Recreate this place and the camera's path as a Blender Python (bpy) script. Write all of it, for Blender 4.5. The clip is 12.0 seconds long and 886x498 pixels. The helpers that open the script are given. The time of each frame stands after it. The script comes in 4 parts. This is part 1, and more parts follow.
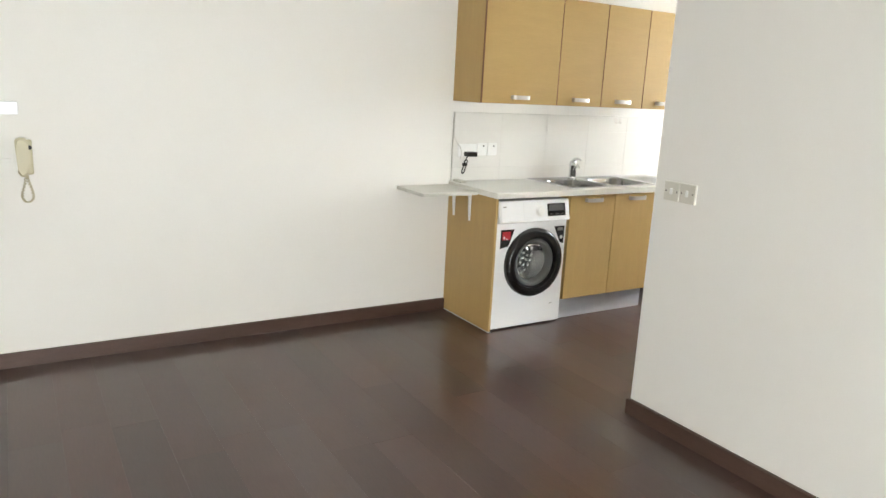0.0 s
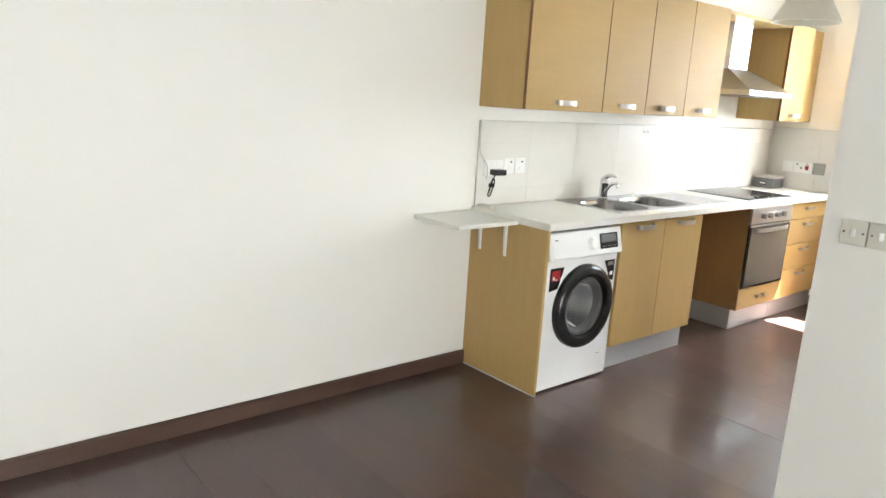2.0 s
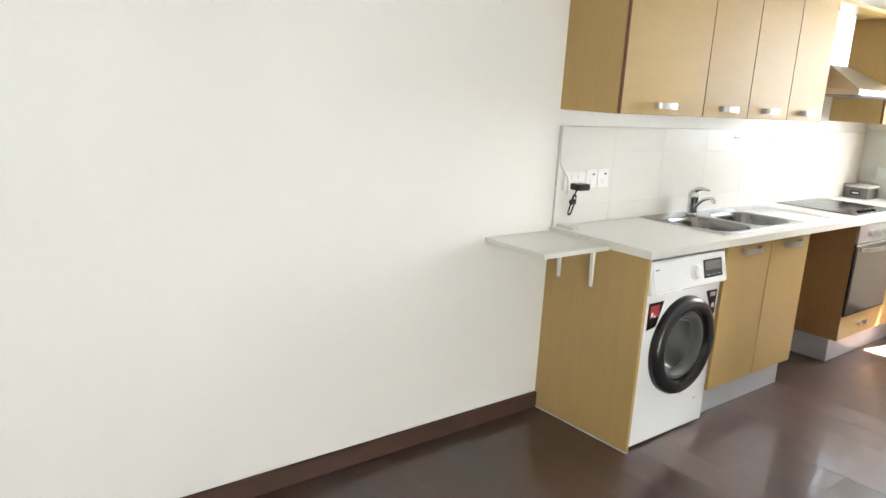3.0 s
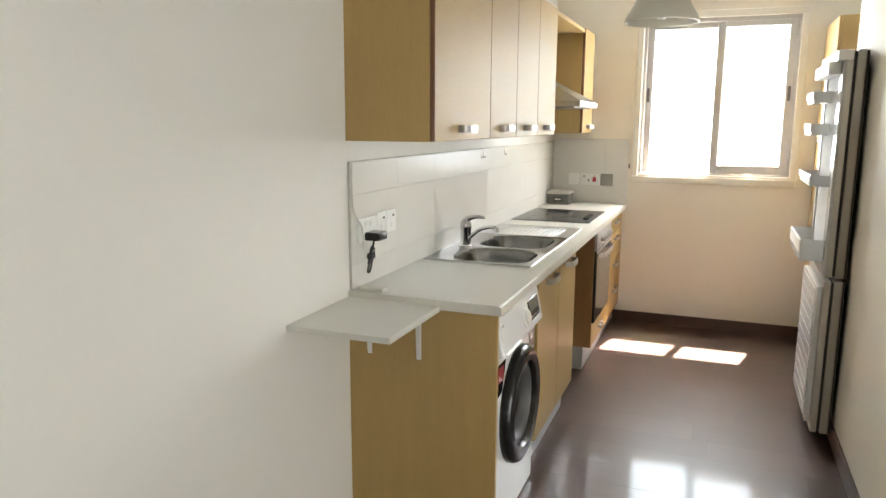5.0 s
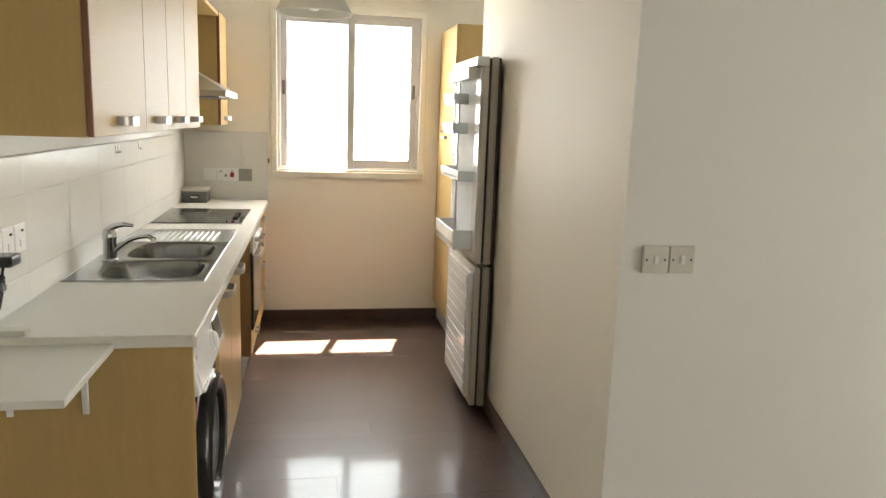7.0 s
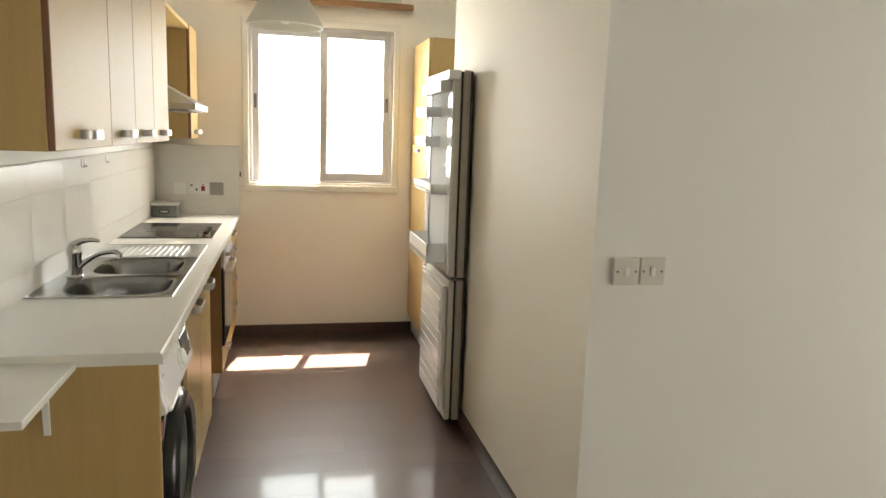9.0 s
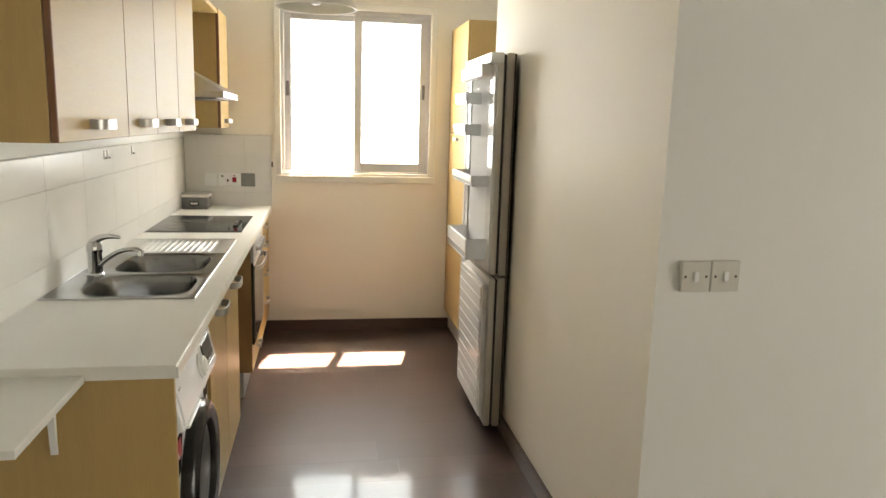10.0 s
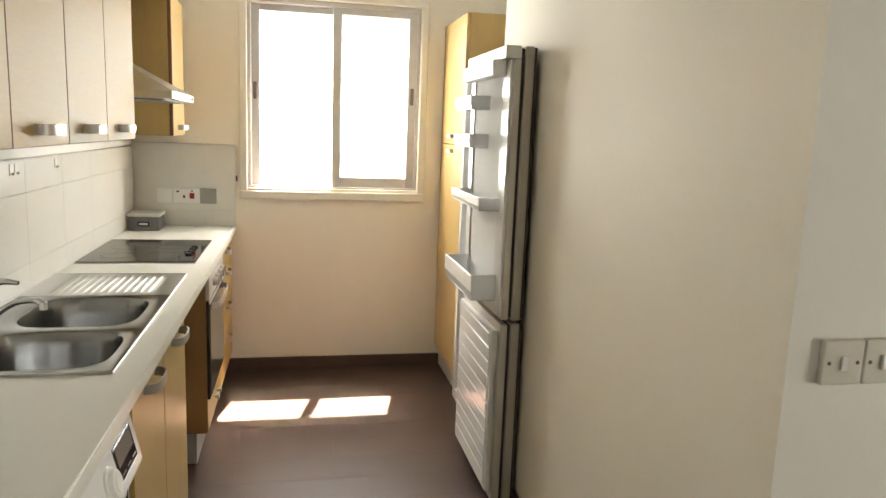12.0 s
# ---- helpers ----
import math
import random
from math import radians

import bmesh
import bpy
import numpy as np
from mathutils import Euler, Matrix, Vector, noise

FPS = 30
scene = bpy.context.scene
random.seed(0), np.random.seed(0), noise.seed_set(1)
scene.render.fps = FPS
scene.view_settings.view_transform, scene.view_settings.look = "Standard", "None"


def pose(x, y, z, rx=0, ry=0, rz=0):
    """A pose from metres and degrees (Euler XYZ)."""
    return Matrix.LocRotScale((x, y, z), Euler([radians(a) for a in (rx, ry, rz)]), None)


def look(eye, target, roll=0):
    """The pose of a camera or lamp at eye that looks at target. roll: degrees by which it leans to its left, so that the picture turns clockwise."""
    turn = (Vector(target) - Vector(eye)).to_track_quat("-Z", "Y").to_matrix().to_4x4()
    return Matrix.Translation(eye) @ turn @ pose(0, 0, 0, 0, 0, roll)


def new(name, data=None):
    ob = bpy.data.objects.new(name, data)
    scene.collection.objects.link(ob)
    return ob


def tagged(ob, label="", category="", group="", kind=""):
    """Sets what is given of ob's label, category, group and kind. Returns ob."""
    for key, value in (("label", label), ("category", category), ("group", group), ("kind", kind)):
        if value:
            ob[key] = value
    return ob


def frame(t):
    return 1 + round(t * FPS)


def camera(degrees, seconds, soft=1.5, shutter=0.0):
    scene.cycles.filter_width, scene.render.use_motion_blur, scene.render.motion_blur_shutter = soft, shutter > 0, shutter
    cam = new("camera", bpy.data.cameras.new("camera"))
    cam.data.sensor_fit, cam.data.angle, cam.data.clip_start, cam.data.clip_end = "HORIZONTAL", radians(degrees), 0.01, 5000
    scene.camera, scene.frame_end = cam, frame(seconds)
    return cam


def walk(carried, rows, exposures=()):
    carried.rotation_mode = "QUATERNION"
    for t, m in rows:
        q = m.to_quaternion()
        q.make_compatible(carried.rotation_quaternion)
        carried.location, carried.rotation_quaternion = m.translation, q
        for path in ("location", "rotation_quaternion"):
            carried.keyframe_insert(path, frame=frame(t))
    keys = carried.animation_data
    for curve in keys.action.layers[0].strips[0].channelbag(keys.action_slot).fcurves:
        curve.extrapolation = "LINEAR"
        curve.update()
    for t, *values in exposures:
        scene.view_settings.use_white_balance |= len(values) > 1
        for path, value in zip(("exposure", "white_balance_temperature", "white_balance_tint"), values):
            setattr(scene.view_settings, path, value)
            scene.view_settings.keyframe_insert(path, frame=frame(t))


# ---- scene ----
cam = camera(64.1, 12.0)
PATH = [
    (0, (0.005, 0.188, 1.524), (1.031, 1.845, 1.077), 2.9),
    (0.5, (-0.042, 0.513, 1.507), (1.034, 2.14, 1.067), 4.4),
    (1, (-0.004, 0.804, 1.495), (1.08, 2.427, 1.061), 4.8),
    (1.5, (-0.024, 1.142, 1.5), (1.154, 2.701, 1.076), 3.5),
    (2, (-0.034, 1.427, 1.494), (1.227, 2.918, 1.063), 3.5),
    (2.5, (0.079, 1.73, 1.507), (1.319, 3.231, 1.052), 3.3),
    (2.7, (0.105, 1.839, 1.493), (1.325, 3.362, 1.051), 3.4),
    (4.3, (0.257, 2.778, 1.498), (1.71, 4.106, 1.143), 1.6),
    (4.5, (0.303, 2.842, 1.499), (1.881, 4.015, 1.133), 1.5),
    (5, (0.348, 3.027, 1.5), (2.183, 3.741, 1.149), 0.3),
    (5.5, (0.494, 3.142, 1.49), (2.424, 3.513, 1.119), 2.5),
    (6, (0.56, 3.239, 1.5), (2.525, 3.311, 1.132), 0.1),
    (6.5, (0.563, 3.331, 1.505), (2.511, 3.069, 1.136), 0.9),
    (7, (0.551, 3.357, 1.513), (2.485, 2.991, 1.157), 2.1),
    (8.8, (0.543, 3.327, 1.513), (2.469, 2.879, 1.209), 2.0),
    (9, (0.561, 3.34, 1.513), (2.488, 2.908, 1.195), 2.0),
    (9.5, (0.607, 3.366, 1.506), (2.54, 2.981, 1.168), 2.0),
    (10, (0.786, 3.318, 1.511), (2.726, 2.983, 1.158), 1.7),
    (10.5, (0.939, 3.274, 1.52), (2.901, 3.033, 1.222), 2.8),
    (11, (1.107, 3.256, 1.511), (3.069, 3.02, 1.201), 2.2),
    (11.5, (1.275, 3.298, 1.52), (3.22, 2.945, 1.214), 1.7),
    (12, (1.439, 3.306, 1.511), (3.37, 2.903, 1.183), 2.2),
]
EXPOSURES = [(0.0, 5.70, 7050, 10), (2.7, 5.80, 6900, 10), (4.3, 5.16, 7350, 10), (5.5, 5.12, 7500, 10), (6.5, 4.95, 7900, 10), (12.0, 4.95, 8200, 10)]
walk(cam, [(t, look(eye, target, roll)) for t, eye, target, roll in PATH], EXPOSURES)
# strengths of the daylight
BALCONY, KITCHEN, HAZE, GARDEN = 2.0, 0.98, 0.15, 0.20

# ---- world, sun and large lights ----
SUN = Vector((1.0, -0.225, 2.2)).normalized()
world = bpy.data.worlds.new("world")
scene.world = world
world.use_nodes = True
wn = world.node_tree
sky = wn.nodes.new("ShaderNodeTexSky")
sky.sky_type, sky.sun_disc = "NISHITA", False
sky.sun_elevation, sky.sun_rotation = math.asin(SUN.z), math.atan2(SUN.x, SUN.y)
wn.nodes["Background"].inputs[1].default_value = 0.05
wn.links.new(sky.outputs[0], wn.nodes["Background"].inputs[0])

sun_data = bpy.data.lights.new("sun", "SUN")
sun_data.energy, sun_data.angle, sun_data.color = 4.0, radians(0.53), (1.0, 0.965, 0.91)
sun = new("sun", sun_data)
sun.matrix_world = look(SUN * 30, (0, 0, 0))


def window_light(name, centre, aim, sx, sy, power, colour):
    d = bpy.data.lights.new(name, "AREA")
    d.shape, d.size, d.size_y, d.energy, d.color = "RECTANGLE", sx, sy, power, colour
    ob = new(name, d)
    ob.matrix_world = look(centre, aim)
    return ob


# daylight that comes in by the balcony door of the living room and the kitchen window
window_light("balcony_daylight", (-0.2, -3.05, 1.15), (-0.2, 0, 1.05), 2.6, 2.0, BALCONY, (1.0, 0.98, 0.925))
window_light("kitchen_daylight", (6.0, 3.088, 1.68), (5.0, 3.088, 1.68), 0.98, 1.06, KITCHEN, (0.82, 0.91, 1.0))


# ---- materials ----
def mat(name, base, rough=0.5, metal=0.0, vary=0.06, scale=6.0, stretch=(1, 1, 1), fine=60.0, bump=0.05, spec=0.5,
        per_object=0.0, rough_vary=0.04, coat=0.0, coat_rough=0.08):
    """A surface with two scales of variation: soft blotches and fine grain, both in metres of the object's own space."""
    m = bpy.data.materials.new(name)
    m.use_nodes = True
    nt = m.node_tree
    p = nt.nodes["Principled BSDF"]
    tc = nt.nodes.new("ShaderNodeTexCoord")
    mp = nt.nodes.new("ShaderNodeMapping")
    mp.inputs["Scale"].default_value = stretch
    nt.links.new(tc.outputs["Object"], mp.inputs[0])
    vec = mp.outputs[0]
    a = nt.nodes.new("ShaderNodeTexNoise")
    a.inputs["Scale"].default_value, a.inputs["Detail"].default_value = scale, 4
    b = nt.nodes.new("ShaderNodeTexNoise")
    b.inputs["Scale"].default_value, b.inputs["Detail"].default_value = fine, 3
    nt.links.new(vec, a.inputs["Vector"])
    nt.links.new(vec, b.inputs["Vector"])
    add = nt.nodes.new("ShaderNodeMath")
    add.operation = "ADD"
    nt.links.new(a.outputs[0], add.inputs[0])
    nt.links.new(b.outputs[0], add.inputs[1])
    tone = add.outputs[0]
    if per_object:
        info = nt.nodes.new("ShaderNodeObjectInfo")
        sc = nt.nodes.new("ShaderNodeMath")
        sc.operation = "MULTIPLY_ADD"
        sc.inputs[1].default_value = per_object * 2
        nt.links.new(info.outputs["Random"], sc.inputs[0])
        nt.links.new(tone, sc.inputs[2])
        tone = sc.outputs[0]
    mr = nt.nodes.new("ShaderNodeMapRange")
    extra = 2 * per_object
    mr.inputs[1].default_value, mr.inputs[2].default_value = 0.6, 1.4 + extra
    mr.inputs[3].default_value, mr.inputs[4].default_value = 1 - vary, 1 + vary
    nt.links.new(tone, mr.inputs[0])
    col = nt.nodes.new("ShaderNodeMix")
    col.data_type, col.blend_type = "RGBA", "MULTIPLY"
    col.inputs[0].default_value = 1
    col.inputs[6].default_value = (*base, 1)
    nt.links.new(mr.outputs[0], col.inputs[7])
    nt.links.new(col.outputs[2], p.inputs["Base Color"])
    rr = nt.nodes.new("ShaderNodeMapRange")
    rr.inputs[1].default_value, rr.inputs[2].default_value = 0.3, 0.7
    rr.inputs[3].default_value, rr.inputs[4].default_value = max(0.02, rough - rough_vary), min(1, rough + rough_vary)
    nt.links.new(a.outputs[0], rr.inputs[0])
    nt.links.new(rr.outputs[0], p.inputs["Roughness"])
    p.inputs["Metallic"].default_value = metal
    p.inputs["Specular IOR Level"].default_value = spec
    p.inputs["Coat Weight"].default_value, p.inputs["Coat Roughness"].default_value = coat, coat_rough
    if bump:
        bp = nt.nodes.new("ShaderNodeBump")
        bp.inputs["Strength"].default_value, bp.inputs["Distance"].default_value = bump, 0.002
        nt.links.new(b.outputs[0], bp.inputs["Height"])
        nt.links.new(bp.outputs[0], p.inputs["Normal"])
    return m


def clear(name, colour, rough=0.0, ior=1.45, through_=1.0):
    m = bpy.data.materials.new(name)
    m.use_nodes = True
    p = m.node_tree.nodes["Principled BSDF"]
    p.inputs["Base Color"].default_value = (*colour, 1)
    p.inputs["Roughness"].default_value = rough
    p.inputs["IOR"].default_value = ior
    p.inputs["Transmission Weight"].default_value = through_
    return m


def glow(name, colour, strength):
    m = bpy.data.materials.new(name)
    m.use_nodes = True
    p = m.node_tree.nodes["Principled BSDF"]
    p.inputs["Base Color"].default_value = (0, 0, 0, 1)
    p.inputs["Emission Color"].default_value = (*colour, 1)
    p.inputs["Emission Strength"].default_value = strength
    return m


PAINT = mat("wall_paint", (0.80, 0.785, 0.745), 0.62, vary=0.02, scale=0.9, fine=220, bump=0.12, spec=0.35)
# this cream partly stands for warm light bounced onto the kitchen walls
WARMPAINT = mat("cream_paint_with_warm_bounce", (0.83, 0.775, 0.675), 0.62, vary=0.02, scale=0.9, fine=220, bump=0.12, spec=0.35)
CEILING = mat("ceiling_paint", (0.82, 0.81, 0.78), 0.8, vary=0.02, scale=1.2, fine=200, bump=0.1, spec=0.2)
FLOORWOOD = mat("dark_laminate", (0.066, 0.042, 0.036), 0.36, vary=0.28, scale=2.5, stretch=(9, 0.8, 9), fine=22, bump=0.0,
                per_object=0.45, rough_vary=0.02, spec=0.3, coat=0.5, coat_rough=0.08)


def tint_each(material, red, amount):
    """Shifts the hue from piece to piece."""
    nt = material.node_tree
    p = nt.nodes["Principled BSDF"]
    source = p.inputs["Base Color"].links[0].from_socket
    info = nt.nodes.new("ShaderNodeObjectInfo")
    wn_ = nt.nodes.new("ShaderNodeTexWhiteNoise")
    wn_.noise_dimensions = "1D"
    nt.links.new(info.outputs["Random"], wn_.inputs["W"])
    k = nt.nodes.new("ShaderNodeMath")
    k.operation = "MULTIPLY"
    k.inputs[1].default_value = amount
    nt.links.new(wn_.outputs["Value"], k.inputs[0])
    mix = nt.nodes.new("ShaderNodeMix")
    mix.data_type, mix.blend_type = "RGBA", "MULTIPLY"
    mix.inputs[7].default_value = (*red, 1)
    nt.links.new(k.outputs[0], mix.inputs[0])
    nt.links.new(source, mix.inputs[6])
    nt.links.new(mix.outputs[2], p.inputs["Base Color"])


tint_each(FLOORWOOD, (1.10, 0.90, 0.86), 0.9)
SUBFLOOR = mat("subfloor", (0.02, 0.014, 0.012), 0.7, vary=0.1)
SKIRT = mat("skirting_wood", (0.085, 0.048, 0.037), 0.38, vary=0.18, scale=3, stretch=(3, 3, 14), fine=30, bump=0.05)
OAK = mat("light_oak_foil_upright", (0.48, 0.325, 0.130), 0.36, vary=0.06, spec=0.28, scale=3.5, stretch=(10, 10, 0.9), fine=26, bump=0.06)
OAKH = mat("light_oak_foil_lying", (0.42, 0.285, 0.118), 0.50, vary=0.05, spec=0.12, scale=3.0, stretch=(0.9, 10, 9), fine=26, bump=0.06)
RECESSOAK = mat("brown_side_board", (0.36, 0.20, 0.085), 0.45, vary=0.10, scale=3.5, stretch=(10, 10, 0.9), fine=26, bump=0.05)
EDGEBAND = mat("red_brown_edge_band", (0.20, 0.085, 0.035), 0.4, vary=0.08, scale=8, fine=40)
CARCASS = mat("carcass_white", (0.72, 0.70, 0.64), 0.5, vary=0.03)
WORKTOP = mat("white_laminate_worktop", (0.69, 0.68, 0.635), 0.36, vary=0.02, scale=3, fine=160, bump=0.02, rough_vary=0.01)
WHITEPLASTIC = mat("white_plastic", (0.80, 0.80, 0.78), 0.37, vary=0.015, scale=5, fine=120, bump=0.02)
CREAMPLASTIC = mat("cream_plastic", (0.50, 0.45, 0.30), 0.35, vary=0.03, scale=12, fine=120, bump=0.02)
APPLIANCE = mat("white_enamel", (0.83, 0.84, 0.85), 0.20, vary=0.012, scale=3, fine=90, bump=0.01)
BLACKPLASTIC = mat("black_plastic", (0.012, 0.012, 0.013), 0.22, vary=0.1, scale=8, fine=80, bump=0.02)
DARKGAP = mat("dark_rubber", (0.02, 0.02, 0.02), 0.7, vary=0.1)
BLACKGLASS = mat("black_glass", (0.010, 0.010, 0.011), 0.06, vary=0.05, scale=4, fine=40, bump=0.0, rough_vary=0.03)
OVENGLASS = mat("mirrored_oven_glass", (0.23, 0.22, 0.195), 0.16, metal=0.6, vary=0.05, scale=4, fine=40, bump=0.0, rough_vary=0.03)
STEEL = mat("brushed_steel", (0.52, 0.515, 0.51), 0.32, metal=1, vary=0.03, scale=4, stretch=(1, 9, 1), fine=120, bump=0.006, rough_vary=0.02)
# the sink's steel again, base darkened for the shade inside the bowls
SHADEDBOWL = mat("shade_darkened_bowl_steel", (0.28, 0.278, 0.275), 0.20, metal=1, vary=0.08, scale=6, fine=50, bump=0.03, rough_vary=0.02)
CHROME = mat("chrome", (0.62, 0.62, 0.625), 0.10, metal=1, vary=0.02, scale=6, fine=60, bump=0.0, rough_vary=0.04)
SATIN = mat("satin_nickel", (0.50, 0.475, 0.44), 0.34, metal=1, vary=0.04, scale=12, fine=80, bump=0.01)
PLINTH = mat("silver_plinth_foil", (0.52, 0.535, 0.58), 0.36, metal=0.1, vary=0.05, scale=5, stretch=(1, 1, 8), fine=50, bump=0.02)
TILE = mat("white_glazed_tile", (0.70, 0.685, 0.645), 0.22, spec=0.10, vary=0.02, scale=5, fine=14, bump=0.03, per_object=0.15, rough_vary=0.01)
GROUT = mat("white_grout", (0.76, 0.75, 0.72), 0.8, vary=0.05, scale=8, fine=120, bump=0.1)
TRIMGREY = mat("grey_edge_strip", (0.56, 0.54, 0.50), 0.5, vary=0.1)
FRAMEPAINT = mat("cream_frame_paint", (0.77, 0.74, 0.66), 0.45, vary=0.03, scale=3, fine=90, bump=0.05)
ALU = mat("silver_anodised_frame", (0.52, 0.50, 0.49), 0.45, metal=0.2, vary=0.03, scale=4, fine=100, bump=0.02)
RAILWOOD = mat("varnished_rail_wood", (0.30, 0.145, 0.06), 0.35, vary=0.2, scale=4, stretch=(10, 1, 10), fine=30, bump=0.04)
GREENCLOTH = mat("pale_green_blind", (0.55, 0.60, 0.47), 0.8, vary=0.06, scale=8, fine=200, bump=0.1)
FRIDGESKIN = mat("grey_steel_skin", (0.44, 0.40, 0.355), 0.40, metal=0.2, vary=0.04, scale=3, stretch=(8, 8, 1), fine=50, bump=0.02)
FRIDGEWHITE = mat("fridge_liner", (0.74, 0.74, 0.73), 0.14, vary=0.02, scale=4, fine=80, bump=0.01)
LINER = mat("matt_door_liner", (0.60, 0.605, 0.60), 0.85, vary=0.02, scale=4, fine=80, bump=0.02, spec=0.06)
GASKET = mat("grey_gasket", (0.14, 0.125, 0.115), 0.6, vary=0.08)
SEAL = mat("brown_grey_door_seal", (0.05, 0.040, 0.034), 0.6, vary=0.08)
INNERFRAME = mat("taupe_door_frame", (0.62, 0.58, 0.53), 0.40, metal=0.15, vary=0.04, scale=3, stretch=(8, 8, 1), fine=50, bump=0.02)
BIN = clear("clear_bin_plastic", (0.90, 0.91, 0.92), 0.12, 1.2, 0.4)
GLASS = clear("window_glass", (1, 1, 1), 0.0, 1.02)
PORTGLASS = clear("porthole_glass", (0.93, 0.94, 0.94), 0.0, 1.12)


def frosted(name, colour, share):
    """Milky glass: part scatters back, part lets light through, under a soft gloss."""
    m = bpy.data.materials.new(name)
    m.use_nodes = True
    nt = m.node_tree
    out = nt.nodes["Material Output"]
    p = nt.nodes["Principled BSDF"]
    p.inputs["Base Color"].default_value = (*colour, 1)
    p.inputs["Roughness"].default_value = 0.3
    tr = nt.nodes.new("ShaderNodeBsdfTranslucent")
    tr.inputs["Color"].default_value = (*colour, 1)
    mix = nt.nodes.new("ShaderNodeMixShader")
    mix.inputs[0].default_value = share
    nt.links.new(p.outputs[0], mix.inputs[1])
    nt.links.new(tr.outputs[0], mix.inputs[2])
    nt.links.new(mix.outputs[0], out.inputs["Surface"])
    return m


SHADE = frosted("frosted_shade_glass", (0.68, 0.655, 0.59), 0.38)
GREYRING = mat("grey_ring_plastic", (0.10, 0.102, 0.102), 0.35, vary=0.05)
DRUM = mat("perforated_drum_steel", (0.36, 0.355, 0.345), 0.20, metal=1, vary=0.30, scale=26, fine=110, bump=1.0, rough_vary=0.02)
SWITCHPLASTIC = mat("aged_white_plastic", (0.64, 0.62, 0.55), 0.33, vary=0.03, scale=20, fine=120, bump=0.02)
RED = mat("red_print", (0.36, 0.012, 0.02), 0.4, vary=0.03)
GREYPLATE = mat("grey_plate", (0.30, 0.29, 0.26), 0.35, metal=0.4, vary=0.04)
GREYFABRIC = mat("grey_woven_box", (0.20, 0.20, 0.205), 0.85, vary=0.2, scale=40, fine=260, bump=0.4)
PALEPLASTIC = mat("pale_lid_plastic", (0.66, 0.63, 0.59), 0.4, vary=0.05)
BROWNPLASTIC = mat("brown_plastic", (0.09, 0.05, 0.03), 0.5, vary=0.1)
OUTSIDE = glow("bright_haze", (0.50, 0.72, 1.0), HAZE)
BALCONYSIDE = glow("bright_haze_balcony_side", (0.72, 0.86, 1.0), GARDEN)
RENDERWALL = mat("outer_render", (0.75, 0.73, 0.68), 0.9, vary=0.05, scale=2, fine=80, bump=0.2)


# ---- building helpers ----
ORIGIN = {}


def thing(name, loc, label, category, group="", kind=""):
    ob = new(name)
    ob.location = loc
    ob.empty_display_size = 0.1
    ORIGIN[ob] = Vector(loc)
    return tagged(ob, label, category, group, kind)


def part(name, bm, material, parent, label="", smooth=False, category="", kind="", group=""):
    """Links a bmesh that was built in world metres as one mesh object under parent (or at top level)."""
    o = ORIGIN.get(parent, Vector((0, 0, 0))) if parent else Vector((0, 0, 0))
    me = bpy.data.meshes.new(name)
    bmesh.ops.recalc_face_normals(bm, faces=bm.faces)
    bmesh.ops.translate(bm, verts=bm.verts, vec=-o)
    for f in bm.faces:
        f.smooth = smooth
    bm.to_mesh(me)
    bm.free()
    me.materials.append(material)
    if smooth:
        me.set_sharp_from_angle(angle=radians(38))
    ob = new(name, me)
    if parent:
        ob.parent = parent
    ORIGIN[ob] = o
    return tagged(ob, label, category, group, kind)


def box(bm, x0, y0, z0, x1, y1, z1, bev=0.0, seg=1):
    r = bmesh.ops.create_cube(bm, size=1)
    vs = r["verts"]
    bmesh.ops.scale(bm, verts=vs, vec=(x1 - x0, y1 - y0, z1 - z0))
    bmesh.ops.translate(bm, verts=vs, vec=((x0 + x1) / 2, (y0 + y1) / 2, (z0 + z1) / 2))
    if bev:
        es = list({e for v in vs for e in v.link_edges})
        bmesh.ops.bevel(bm, geom=es, offset=bev, segments=seg, profile=0.6, affect="EDGES")
    return bm


def B(*a, bev=0.0, seg=1):
    return box(bmesh.new(), *a, bev=bev, seg=seg)


def cyl(bm, c, axis, r0, r1, length, n=24):
    """A cone or cylinder that starts at c and runs along axis."""
    q = Vector(axis).to_track_quat("Z", "Y").to_matrix().to_4x4()
    m = Matrix.Translation(Vector(c)) @ q @ Matrix.Translation((0, 0, length / 2))
    bmesh.ops.create_cone(bm, cap_ends=True, segments=n, radius1=r0, radius2=r1, depth=length, matrix=m)
    return bm


def lathe(bm, c, axis, profile, n=40, closed=False):
    """Turns (radius, height) pairs about an axis through c."""
    q = Vector(axis).to_track_quat("Z", "Y").to_matrix()
    rings = []
    for r, h in profile:
        rings.append([bm.verts.new(Vector(c) + q @ Vector((r * math.cos(2 * math.pi * i / n), r * math.sin(2 * math.pi * i / n), h))) for i in range(n)])
    pairs = list(zip(rings, rings[1:]))
    if closed:
        pairs.append((rings[-1], rings[0]))
    for a, b in pairs:
        for i in range(n):
            bm.faces.new((a[i], a[(i + 1) % n], b[(i + 1) % n], b[i]))
    return bm, rings


